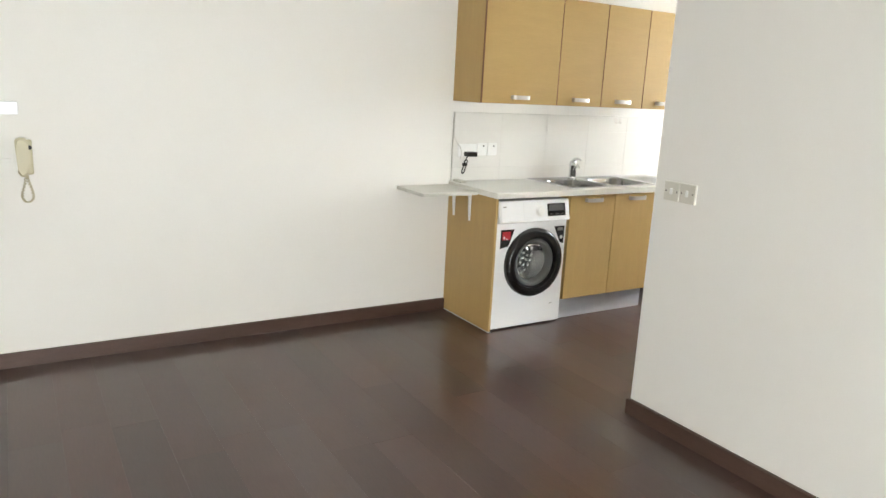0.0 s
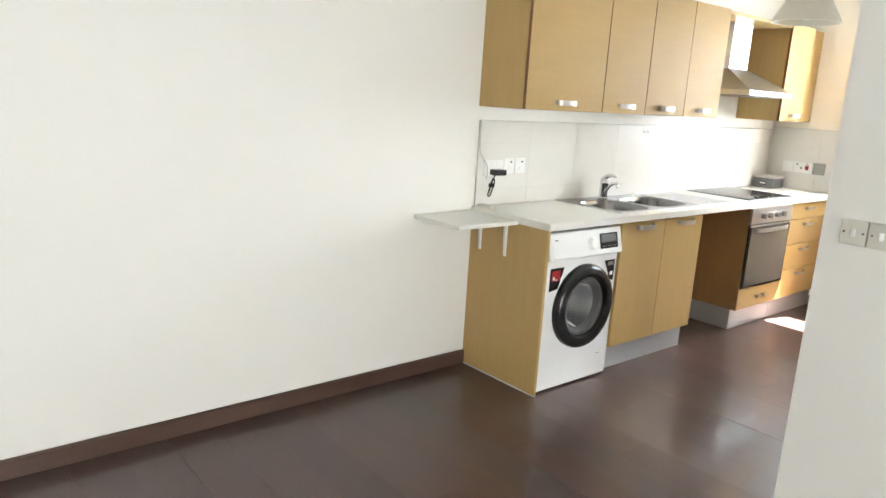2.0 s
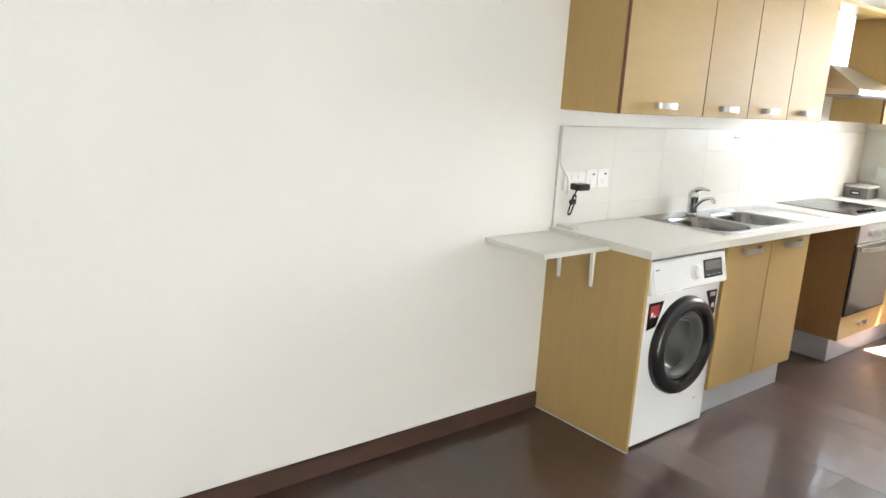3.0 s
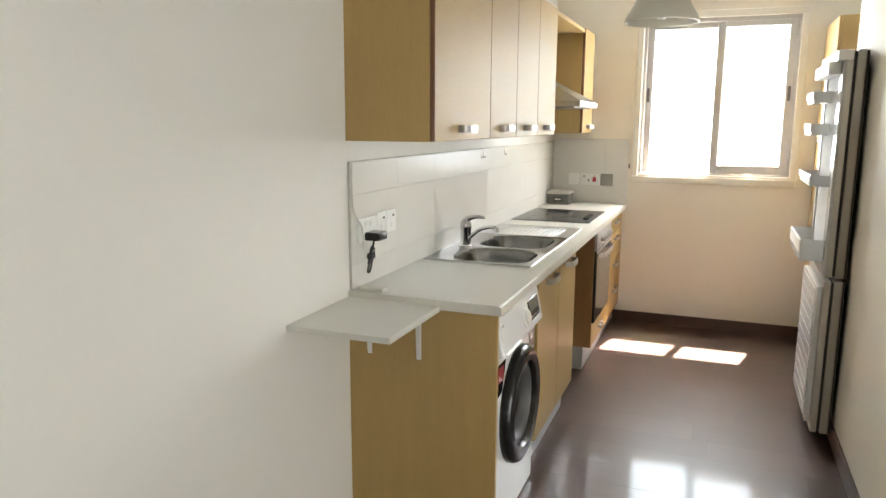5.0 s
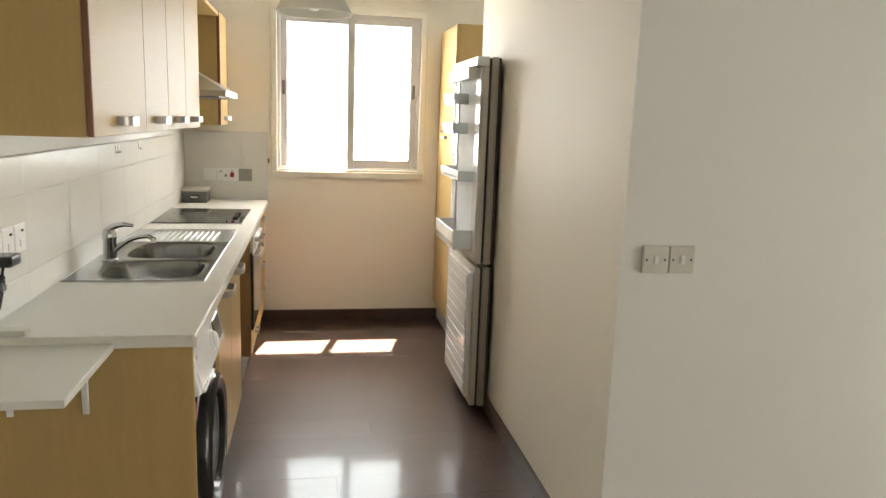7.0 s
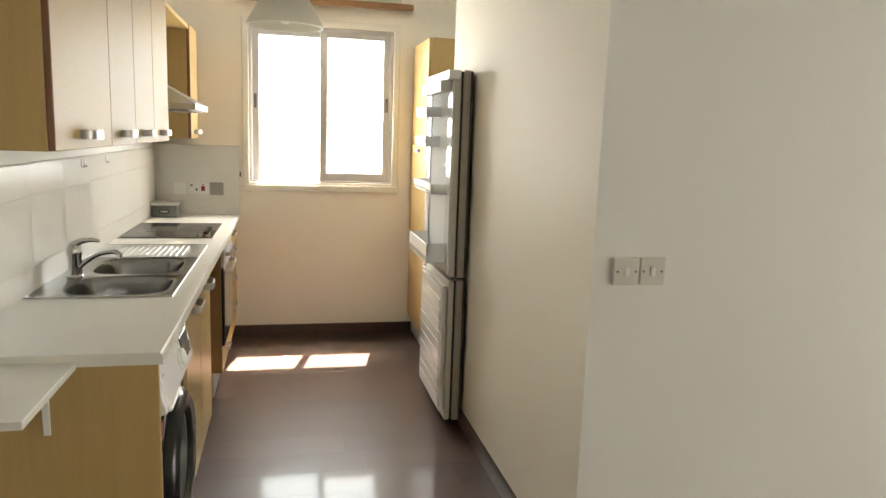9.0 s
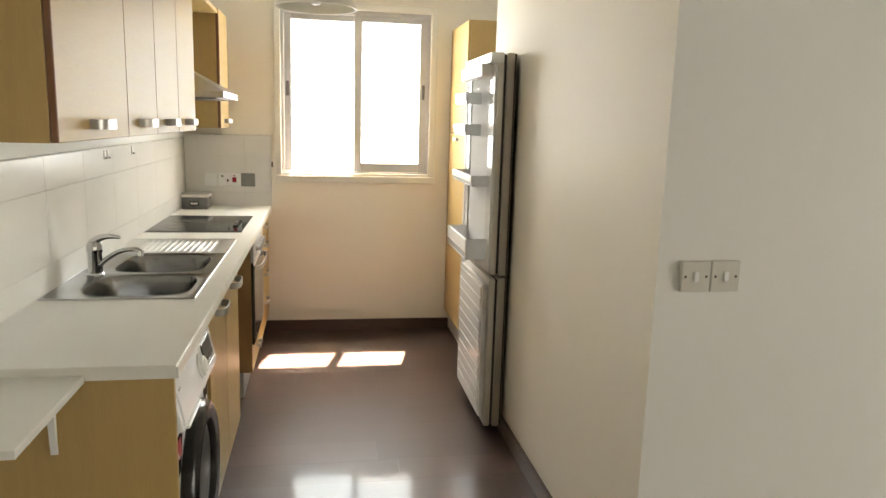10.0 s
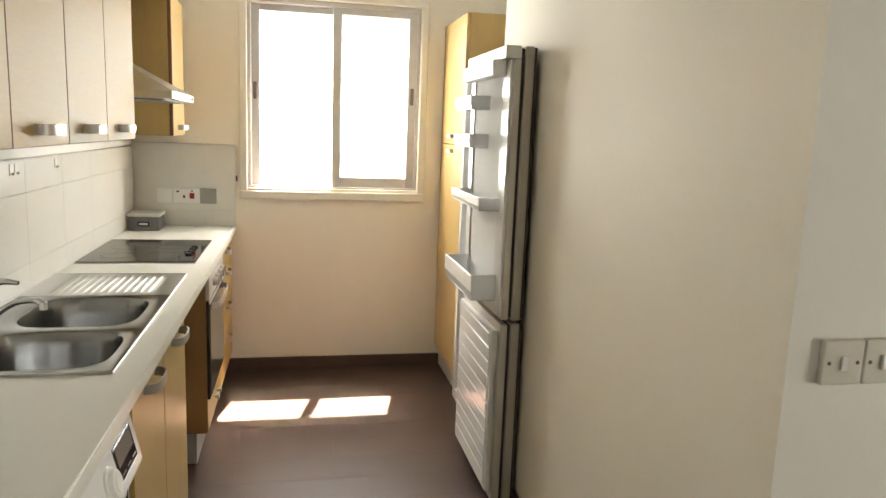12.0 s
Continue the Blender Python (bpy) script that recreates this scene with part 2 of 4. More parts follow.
def tube(bm, points, r, n=10):
    """A round tube along points."""
    pts = [Vector(p) for p in points]
    rings = []
    for i, p in enumerate(pts):
        d = (pts[min(i + 1, len(pts) - 1)] - pts[max(i - 1, 0)]).normalized()
        q = d.to_track_quat("Z", "Y").to_matrix()
        rr = r[i] if isinstance(r, (list, tuple)) else r
        rings.append([bm.verts.new(p + q @ Vector((rr * math.cos(2 * math.pi * k / n), rr * math.sin(2 * math.pi * k / n), 0))) for k in range(n)])
    for a, b in zip(rings, rings[1:]):
        for k in range(n):
            bm.faces.new((a[k], a[(k + 1) % n], b[(k + 1) % n], b[k]))
    bm.faces.new(rings[0])
    bm.faces.new(rings[-1])
    return bm


def prism(bm, poly, lo, hi, axis="z"):
    """An outline of (u, v) pairs pushed from lo to hi along an axis: z takes (x, y), y takes (x, z), x takes (y, z)."""
    def put(u, v, w):
        return {"z": (u, v, w), "y": (u, w, v), "x": (w, u, v)}[axis]
    a = [bm.verts.new(put(u, v, lo)) for u, v in poly]
    b = [bm.verts.new(put(u, v, hi)) for u, v in poly]
    bm.faces.new(a)
    bm.faces.new(b[::-1])
    n = len(poly)
    for i in range(n):
        bm.faces.new((a[i], a[(i + 1) % n], b[(i + 1) % n], b[i]))
    return bm


def smooth_path(points, steps=8):
    """A rounded line through points (Catmull-Rom)."""
    p = [Vector(q) for q in points]
    p = [2 * p[0] - p[1]] + p + [2 * p[-1] - p[-2]]
    out = []
    for i in range(1, len(p) - 2):
        for s in range(steps):
            t = s / steps
            out.append(0.5 * ((2 * p[i]) + (p[i + 1] - p[i - 1]) * t + (2 * p[i - 1] - 5 * p[i] + 4 * p[i + 1] - p[i + 2]) * t * t
                              + (3 * p[i] - p[i - 1] - 3 * p[i + 1] + p[i + 2]) * t ** 3))
    out.append(p[-2])
    return out


def bow(x, z, y, width, out, height, way=-1, thick=0.004):
    """A bow-shaped strap handle on a front at y, standing out towards way along y."""
    bm = bmesh.new()
    n = 14
    outer, inner = [], []
    for i in range(n + 1):
        a = math.pi * i / n
        ex = math.copysign(abs(math.cos(a)) ** 0.6, math.cos(a))
        ey = math.sin(a) ** 0.6 if math.sin(a) > 1e-6 else 0
        outer.append((x + ex * width / 2, y + way * (0.001 + ey * out)))
        inner.append((x + ex * (width / 2 - thick), y + way * (0.001 + ey * (out - thick))))
    ring = []
    for (ox, oy), (ix, iy) in zip(outer, inner):
        ring.append([bm.verts.new(v) for v in ((ox, oy, z - height / 2), (ox, oy, z + height / 2), (ix, iy, z + height / 2), (ix, iy, z - height / 2))])
    for a, b in zip(ring, ring[1:]):
        for k in range(4):
            bm.faces.new((a[k], a[(k + 1) % 4], b[(k + 1) % 4], b[k]))
    bm.faces.new(ring[0])
    bm.faces.new(ring[-1])
    return bm


# ---- the setting ----
NORTH, EAST, SOUTH, WEST = 4.243, 5.812, -3.0, -2.6
CORNER_X, CORNER_Y, NOOK_X, NOOK_Y = 2.522, 2.434, 4.48, 1.78
TOP = 2.68


def structure(name, bm, material, label, category, smooth=False):
    return part(name, bm, material, None, label, smooth, category, "structure")


structure("wall_north", B(WEST - 0.2, NORTH, -0.1, EAST + 0.2, NORTH + 0.2, TOP + 0.15), PAINT, "long off-white painted wall behind the kitchen run", "wall")
structure("wall_west", B(WEST - 0.2, SOUTH - 0.2, -0.1, WEST, NORTH, TOP + 0.15), PAINT, "plain off-white painted living room wall", "wall")
bm = bmesh.new()
box(bm, WEST, SOUTH - 0.2, -0.1, -1.5, SOUTH, TOP + 0.15)
box(bm, 1.1, SOUTH - 0.2, -0.1, CORNER_X + 0.15, SOUTH, TOP + 0.15)
box(bm, -1.5, SOUTH - 0.2, 2.15, 1.1, SOUTH, TOP + 0.15)
structure("wall_south", bm, PAINT, "off-white painted wall with a wide balcony opening", "wall")
structure("wall_partition", prism(bmesh.new(), [(CORNER_X, SOUTH), (CORNER_X + 0.15, SOUTH), (CORNER_X + 0.15, CORNER_Y - 0.15), (NOOK_X, CORNER_Y - 0.15),
                                                (NOOK_X, CORNER_Y), (CORNER_X, CORNER_Y)], -0.1, TOP + 0.15), PAINT,
          "off-white partition wall with an outer corner and light switches", "wall")
# kitchen-side faces get the cream that has the warm bounce in its colour
partition = bpy.data.objects["wall_partition"].data
partition.materials.append(WARMPAINT)
for f in partition.polygons:
    if f.normal.y > 0.9:
        f.material_index = 1
structure("wall_nook", prism(bmesh.new(), [(NOOK_X - 0.15, NOOK_Y - 0.15), (EAST + 0.2, NOOK_Y - 0.15), (EAST + 0.2, NOOK_Y), (NOOK_X, NOOK_Y), (NOOK_X, CORNER_Y - 0.15),
                                           (NOOK_X - 0.15, CORNER_Y - 0.15)], -0.1, TOP + 0.15), PAINT, "off-white painted walls of the fridge recess", "wall")
WY0, WY1, WZ0, WZ1 = 2.578, 3.598, 1.12, 2.235
bm = bmesh.new()
box(bm, EAST, NOOK_Y, -0.1, EAST + 0.2, WY0, TOP + 0.15)
box(bm, EAST, WY1, -0.1, EAST + 0.2, NORTH, TOP + 0.15)
box(bm, EAST, WY0, -0.1, EAST + 0.2, WY1, WZ0)
box(bm, EAST, WY0, WZ1, EAST + 0.2, WY1, TOP + 0.15)
structure("wall_east", bm, WARMPAINT, "cream-white kitchen end wall round the window, warm bounce in its colour", "wall")
structure("ceiling", B(WEST - 0.2, SOUTH - 0.2, TOP, EAST + 0.2, NORTH + 0.2, TOP + 0.16), CEILING, "plain white painted ceiling", "ceiling")
floor = structure("floor", prism(bmesh.new(), [(WEST, SOUTH - 0.2), (CORNER_X + 0.15, SOUTH - 0.2), (CORNER_X + 0.15, NOOK_Y - 0.15), (EAST, NOOK_Y - 0.15), (EAST, NORTH), (WEST, NORTH)], -0.12, -0.009), SUBFLOOR, "dark brown glossy laminate plank floor", "floor")


def skirting(name, poly):
    """A skirting board with a rounded top, run along a wall; poly is its footprint."""
    bm = prism(bmesh.new(), poly, 0.0, 0.080)
    es = [e for e in bm.edges if all(v.co.z > 0.075 for v in e.verts)]
    bmesh.ops.bevel(bm, geom=es, offset=0.004, segments=2, affect="EDGES")
    structure(name, bm, SKIRT, "dark brown wood skirting board along the wall", "skirting board")


skirting("baseboard_1", [(WEST, NORTH), (WEST, NORTH - 0.015), (2.538, NORTH - 0.015), (2.538, NORTH)])
skirting("baseboard_2", [(CORNER_X, SOUTH), (CORNER_X - 0.015, SOUTH), (CORNER_X - 0.015, CORNER_Y + 0.015), (NOOK_X, CORNER_Y + 0.015), (NOOK_X, CORNER_Y), (CORNER_X, CORNER_Y)])
skirting("baseboard_3", [(EAST, 2.40), (EAST - 0.015, 2.40), (EAST - 0.015, 3.735), (EAST, 3.735)])
skirting("baseboard_4", [(WEST, SOUTH), (WEST + 0.015, SOUTH), (WEST + 0.015, NORTH - 0.015), (WEST, NORTH - 0.015)])

# outside: an unseen slab added to shorten the sun patch, and bright haze beyond
part("balcony_slab", B(EAST + 0.2, 1.2, 2.90, EAST + 0.536, 5.2, 3.05, bev=0.01), RENDERWALL, None, "unseen pale slab over the window, added to shorten the sun patch", category="balcony", kind="structure")
for haze, a in ((OUTSIDE, (12.0, -6, -4, 12.05, 12, 6.0)), (BALCONYSIDE, (-9, -9.05, -4, 9, -9.0, 5.0))):
    part("backdrop", B(*a), haze, None, "bright hazy daylight distance outside the window", category="backdrop", kind="structure")

# ---- kitchen window ----
window = thing("window_1", (EAST, 3.088, WZ0), "silver aluminium sliding window with two panes, cream surround", "window", kind="structure")
bm = bmesh.new()
AW = 0.045
for a in ((EAST - 0.022, WY0 - AW, WZ0 - 0.05, EAST, WY1 + AW, WZ0), (EAST - 0.022, WY0 - AW, WZ1, EAST, WY1 + AW, WZ1 + AW),
          (EAST - 0.022, WY0 - AW, WZ0, EAST, WY0, WZ1), (EAST - 0.022, WY1, WZ0, EAST, WY1 + AW, WZ1)):
    box(bm, *a, bev=0.006, seg=2)
part("window_surround", bm, FRAMEPAINT, window, "cream painted timber surround")
part("window_sill", B(EAST - 0.012, WY0 - 0.004, WZ0 - 0.004, EAST + 0.012, WY1 + 0.01, WZ0 + 0.018, bev=0.005, seg=2), FRAMEPAINT, window, "cream painted sill")
bm = bmesh.new()
FX0, FX1 = EAST + 0.012, EAST + 0.100
for a in ((FX0, WY0, WZ0 + 0.001, FX1, WY1, WZ0 + 0.03), (FX0, WY0, WZ1 - 0.03, FX1, WY1, WZ1), (FX0, WY0, WZ0 + 0.03, FX1, WY0 + 0.022, WZ1 - 0.03),
          (FX0, WY1 - 0.022, WZ0 + 0.03, FX1, WY1, WZ1 - 0.03)):
    box(bm, *a, bev=0.003)
part("window_frame", bm, ALU, window, "silver aluminium track frame")


def sash(y0, y1, x, hand_y, bottom):
    w = 0.052
    z0, z1 = WZ0 + 0.028, WZ1 - 0.028
    bm = bmesh.new()
    box(bm, x, y0, z0, x + 0.03, y0 + w, z1, bev=0.004)
    box(bm, x, y1 - w, z0, x + 0.03, y1, z1, bev=0.004)
    box(bm, x, y0 + w, z0, x + 0.03, y1 - w, z0 + bottom, bev=0.004)
    box(bm, x, y0 + w, z1 - 0.04, x + 0.03, y1 - w, z1, bev=0.004)
    s = part("sash", bm, ALU, window, "silver aluminium sliding sash")
    g = part("pane", B(x + 0.012, y0 + w, z0 + bottom, x + 0.018, y1 - w, z1 - 0.04), GLASS, s, "clear glass pane")
    g.visible_shadow = False
    part("latch", B(x - 0.006, hand_y - 0.010, 1.66, x + 0.002, hand_y + 0.010, 1.76, bev=0.003), GASKET, s, "dark recessed pull latch")


sash(3.046, WY1 - 0.018, FX0 + 0.042, 3.556, 0.018)
sash(WY0 + 0.018, 3.104, FX0 + 0.006, 2.622, 0.066)

# wooden curtain rail over the window with a rolled pale green blind on it
rail = thing("curtain_rail", (EAST, 3.06, 2.367), "varnished brown wooden curtain rail above the window", "curtain rail")
bm = B(EAST - 0.075, 2.452, 2.376, EAST - 0.03, 3.68, 2.421, bev=0.012, seg=3)
part("rail", bm, RAILWOOD, rail, "varnished brown wood")
for y in (2.62, 3.56):
    part("bracket", B(EAST - 0.03, y - 0.015, 2.384, EAST, y + 0.015, 2.414, bev=0.003), SATIN, rail, "small metal wall bracket")
roll = bmesh.new()
tube(roll, [(EAST - 0.052, 2.54, 2.438), (EAST - 0.052, 3.28, 2.438)], 0.017, 16)
part("rolled_blind", roll, GREENCLOTH, None, "pale green fabric blind rolled up on the rail", True, "blind")

# ---- living room balcony opening, behind the walker ----
bal = thing("window_2", (-0.2, SOUTH, 0), "wide aluminium balcony door frame with clear panes", "balcony door", kind="structure")
bm = bmesh.new()
for a in ((-1.5, SOUTH - 0.12, 2.09, 1.1, SOUTH - 0.05, 2.15), (-1.5, SOUTH - 0.12, 0, -1.44, SOUTH - 0.05, 2.09), (1.04, SOUTH - 0.12, 0, 1.1, SOUTH - 0.05, 2.09),
          (-0.24, SOUTH - 0.12, 0, -0.16, SOUTH - 0.05, 2.09)):
    box(bm, *a, bev=0.004)
part("window_frame", bm, ALU, bal)
for x0, x1 in ((-1.44, -0.24), (-0.16, 1.04)):
    g = part("pane", B(x0, SOUTH - 0.09, 0, x1, SOUTH - 0.084, 2.09), GLASS, bal)
    g.visible_shadow = False

# ---- base units ----
WT, WB, FRONT, DOORY = 0.903, 0.868, 3.670, 3.690
RUN = "kitchen base units"
panel = thing("end_panel", (2.547, 3.96, 0), "tall light oak end panel beside the washing machine", "cabinet panel", RUN)
part("board", B(2.538, FRONT + 0.012, 0.006, 2.556, NORTH, WB, bev=0.0015), OAK, panel)
part("foot_strip", B(2.536, FRONT + 0.01, 0.0, 2.558, NORTH, 0.006), PLINTH, panel, "thin grey foot strip")


def door(parent, x0, x1, z0, z1, y, material, way=-1, name="door"):
    t = 0.018
    a, b = sorted((y, y - way * t))
    return part(name, B(x0 + 0.0015, a, z0, x1 - 0.0015, b, z1, bev=0.002), material, parent)


def carcass(parent, x0, x1, z0, z1, y_front, y_back, material=OAK, lid=True):
    """Two sides, top, bottom and back of a cabinet."""
    s = 0.016
    ya, yb = sorted((y_front, y_back))
    part("side_panel", B(x0, ya, z0, x0 + s, yb, z1, bev=0.001), material, parent)
    part("side_panel", B(x1 - s, ya, z0, x1, yb, z1 if lid else 0.69, bev=0.001), material, parent)
    bm = bmesh.new()
    box(bm, x0 + s, ya, z0, x1 - s, yb, z0 + s)
    if lid:
        box(bm, x0 + s, ya, z1 - s, x1 - s, yb, z1)
    yk = (yb - 0.006, yb) if y_back > y_front else (ya, ya + 0.006)
    box(bm, x0 + s, yk[0], z0 + s, x1 - s, yk[1], z1 - s)
    part("carcass", bm, CARCASS, parent, "pale melamine carcass")


def plinth_board(parent, x0, x1, y=3.742):
    part("plinth", B(x0, y, 0.0, x1, y + 0.016, 0.148, bev=0.001), PLINTH, parent, "silver-grey foil plinth")


unit = thing("sink_cabinet", (3.55, 3.96, 0), "light oak sink base cabinet with two closed doors", "cabinet", RUN)
carcass(unit, 3.145, 3.950, 0.15, WB - 0.001, DOORY + 0.019, NORTH, lid=False)
for x0, x1, hx in ((3.145, 3.55, 3.345), (3.55, 3.950, 3.752)):
    d = door(unit, x0, x1, 0.152, WB - 0.008, DOORY, OAK)
    part("handle", bow(hx, 0.832, DOORY, 0.15, 0.040, 0.026), SATIN, d, "satin nickel bow handle", True)
plinth_board(unit, 3.145, 3.950)

unit = thing("oven_housing", (4.80, 3.96, 0), "light oak built-under oven housing with a drawer front", "cabinet", RUN)
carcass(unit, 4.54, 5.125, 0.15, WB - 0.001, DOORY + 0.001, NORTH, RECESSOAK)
d = door(unit, 4.54, 5.125, 0.152, 0.298, DOORY, OAKH, name="drawer_front")
for hx in (4.79, 4.88):
    part("knob", cyl(cyl(bmesh.new(), (hx, DOORY, 0.226), (0, -1, 0), 0.007, 0.007, 0.014, 12), (hx, DOORY - 0.014, 0.226), (0, -1, 0), 0.015, 0.013, 0.010, 16), SATIN, d, "round nickel knob", True)
plinth_board(unit, 4.56, 5.125)
part("plinth", B(4.56, 3.758, 0, 4.576, NORTH, 0.148, bev=0.001), PLINTH, unit, "silver-grey foil plinth")

unit = thing("drawer_unit", (5.43, 3.96, 0), "light oak base unit with four closed drawers", "cabinet", RUN)
carcass(unit, 5.125, 5.80, 0.15, WB - 0.001, DOORY + 0.019, NORTH)
for z0, z1 in ((0.745, WB - 0.008), (0.555, 0.742), (0.368, 0.552), (0.152, 0.365)):
    d = door(unit, 5.125, 5.735, z0, z1, DOORY, OAKH, name="drawer_front")
    part("handle", bow(5.43, z1 - 0.04, DOORY, 0.14, 0.028, 0.018), SATIN, d, "satin nickel bow handle", True)
part("filler_strip", B(5.7365, DOORY + 0.004, 0.152, EAST, DOORY + 0.018, WB - 0.008, bev=0.001), OAK, unit, "narrow oak filler strip")
plinth_board(unit, 5.125, EAST)

# built-in oven
oven = thing("oven", (4.80, 3.95, 0.3), "built-in oven with mirrored glass door and steel controls", "oven")
part("body", B(4.56, 3.73, 0.302, 5.105, 4.2, 0.862, bev=0.003), GASKET, oven, "dark oven casing")
fascia = part("control_panel", B(4.543, DOORY - 0.014, 0.752, 5.122, DOORY + 0.037, 0.862, bev=0.004, seg=2), STEEL, oven, "brushed steel control panel")
for i, kx in enumerate((4.69, 4.78, 4.885, 4.975)):
    k = bmesh.new()
    cyl(k, (kx, DOORY - 0.013, 0.808), (0, -1, 0), 0.021, 0.018, 0.022, 20)
    box(k, kx - 0.004, DOORY - 0.042, 0.790, kx + 0.004, DOORY - 0.033, 0.826, bev=0.001)
    part("knob", k, STEEL, fascia, "round steel control knob", True)
od = part("oven_door", B(4.543, DOORY - 0.012, 0.305, 5.122, DOORY + 0.035, 0.748, bev=0.004, seg=2), BLACKPLASTIC, oven, "black framed oven door")
part("door_glass", B(4.56, DOORY - 0.016, 0.318, 5.105, DOORY - 0.012, 0.735, bev=0.001), OVENGLASS, od, "bronze mirrored oven glass")
part("trim", B(4.543, DOORY - 0.017, 0.736, 5.122, DOORY - 0.012, 0.748), STEEL, od, "thin steel trim")
h = bow(4.835, 0.712, DOORY - 0.013, 0.44, 0.040, 0.026, thick=0.007)
part("handle", h, STEEL, od, "long steel bar handle", True)

# washing machine
wm = thing("washing_machine", (2.845, 3.95, 0), "white front-loading washing machine with black porthole ring", "washing machine")
WX0, WX1, WF = 2.562, 3.132, 3.70
bm = bmesh.new()
for a in ((WX0, WF + 0.004, 0.012, WX0 + 0.012, 4.19, 0.843), (WX1 - 0.012, WF + 0.004, 0.012, WX1, 4.19, 0.843), (WX0 + 0.012, WF + 0.004, 0.831, WX1 - 0.012, 4.19, 0.843),
          (WX0 + 0.012, WF + 0.004, 0.012, WX1 - 0.012, 4.19, 0.03), (WX0 + 0.012, 4.17, 0.03, WX1 - 0.012, 4.19, 0.831)):
    box(bm, *a, bev=0.001)
part("body", bm, APPLIANCE, wm, "white enamelled casing")
bm = bmesh.new()
n, hx, hz = 64, 2.868, 0.438
outer, hole, back = [], [], []
for i in range(n):
    c, q = math.cos(2 * math.pi * i / n), math.sin(2 * math.pi * i / n)
    f = min((WX1 - hx) / c if c > 1e-6 else (WX0 - hx) / c if c < -1e-6 else 99, (0.843 - hz) / q if q > 1e-6 else (0.012 - hz) / q if q < -1e-6 else 99)
    outer.append(bm.verts.new((hx + c * f, WF, hz + q * f)))
    hole.append(bm.verts.new((hx + c * 0.205, WF, hz + q * 0.205)))
    back.append(bm.verts.new((hx + c * 0.205, WF + 0.02, hz + q * 0.205)))
for x, z in ((WX0, 0.012), (WX0, 0.843), (WX1, 0.012), (WX1, 0.843)):
    v = min(outer, key=lambda q: (q.co.x - x) ** 2 + (q.co.z - z) ** 2)
    v.co.x, v.co.z = x, z
for a, b in ((outer, hole), (hole, back)):
    for i in range(n):
        bm.faces.new((a[i], a[(i + 1) % n], b[(i + 1) % n], b[i]))
rim = [bm.verts.new((v.co.x, WF + 0.004, v.co.z)) for v in outer]
for i in range(n):
    bm.faces.new((outer[i], rim[i], rim[(i + 1) % n], outer[(i + 1) % n]))
part("front_panel", bm, APPLIANCE, wm, "white enamelled front")
part("kick_strip", B(WX0 + 0.01, WF + 0.01, 0.0, WX1 - 0.01, 4.15, 0.0125), DARKGAP, wm, "dark base strip")


def lean(bm):
    """Tips the pieces of the control panel back about its lower edge."""
    bmesh.ops.rotate(bm, verts=bm.verts, cent=(0, WF - 0.022, 0.708), matrix=Matrix.Rotation(radians(-13), 3, "X"))
    bmesh.ops.translate(bm, verts=bm.verts, vec=(0, -0.014, 0.006))
    return bm


fp = part("control_panel", lean(B(WX0, WF - 0.022, 0.705, WX1, WF + 0.012, 0.848, bev=0.011, seg=3)), APPLIANCE, wm, "white sloped control panel")
part("detergent_drawer", lean(B(WX0 + 0.012, WF - 0.026, 0.716, WX0 + 0.19, WF - 0.021, 0.840, bev=0.003)), APPLIANCE, fp, "white detergent drawer front")
part("drawer_lip", lean(B(WX0 + 0.015, WF - 0.032, 0.708, WX0 + 0.20, WF - 0.02, 0.716, bev=0.002)), WHITEPLASTIC, fp)
dial = bmesh.new()
lathe(dial, (2.884, WF - 0.021, 0.772), (0, -1, 0), [(0.036, 0), (0.036, 0.006), (0.030, 0.008), (0.028, 0.017), (0.023, 0.020), (0.0005, 0.020)], 32)
part("dial", lean(dial), WHITEPLASTIC, fp, "white programme dial", True)
part("dial_cap", lean(cyl(bmesh.new(), (2.884, WF - 0.0405, 0.772), (0, -1, 0), 0.021, 0.020, 0.002, 24)), WHITEPLASTIC, fp, "white dial cap", True)
disp = part("display", lean(B(2.945, WF - 0.0245, 0.737, 3.092, WF - 0.021, 0.818, bev=0.003)), BLACKGLASS, fp, "black glossy display")
part("screen", lean(B(2.955, WF - 0.0250, 0.770, 3.082, WF - 0.0245, 0.812)), GREYRING, disp, "dark grey display window")
for i in range(3):
    part("print_bar", lean(B(2.962 + i * 0.045, WF - 0.0253, 0.748, 2.990 + i * 0.045, WF - 0.0245, 0.751)), GREYPLATE, disp)
part("logo_bar", lean(B(WX0 + 0.03, WF - 0.0268, 0.806, WX0 + 0.055, WF - 0.026, 0.813)), GREYPLATE, fp)
DC = (2.868, WF, 0.438)
bm, rings = lathe(bmesh.new(), DC, (0, -1, 0), [(0.228, 0.0), (0.228, 0.020), (0.220, 0.036), (0.199, 0.046), (0.168, 0.040), (0.158, 0.018), (0.156, -0.005)], 64)
port = part("porthole_door", bm, BLACKPLASTIC, wm, "black plastic door ring", True)
bm, rings = lathe(bmesh.new(), DC, (0, -1, 0), [(0.1595, 0.014), (0.152, 0.022), (0.140, 0.020), (0.126, 0.004), (0.120, -0.02)], 56)
part("inner_ring", bm, GREYRING, port, "grey inner ring", True)
bm, rings = lathe(bmesh.new(), DC, (0, -1, 0), [(0.121, -0.012), (0.116, -0.03), (0.104, -0.055), (0.080, -0.085), (0.045, -0.10), (0.0005, -0.104)], 48)
pg = part("door_glass", bm, PORTGLASS, port, "clear bowl-shaped door glass", True)
pg.visible_shadow = False
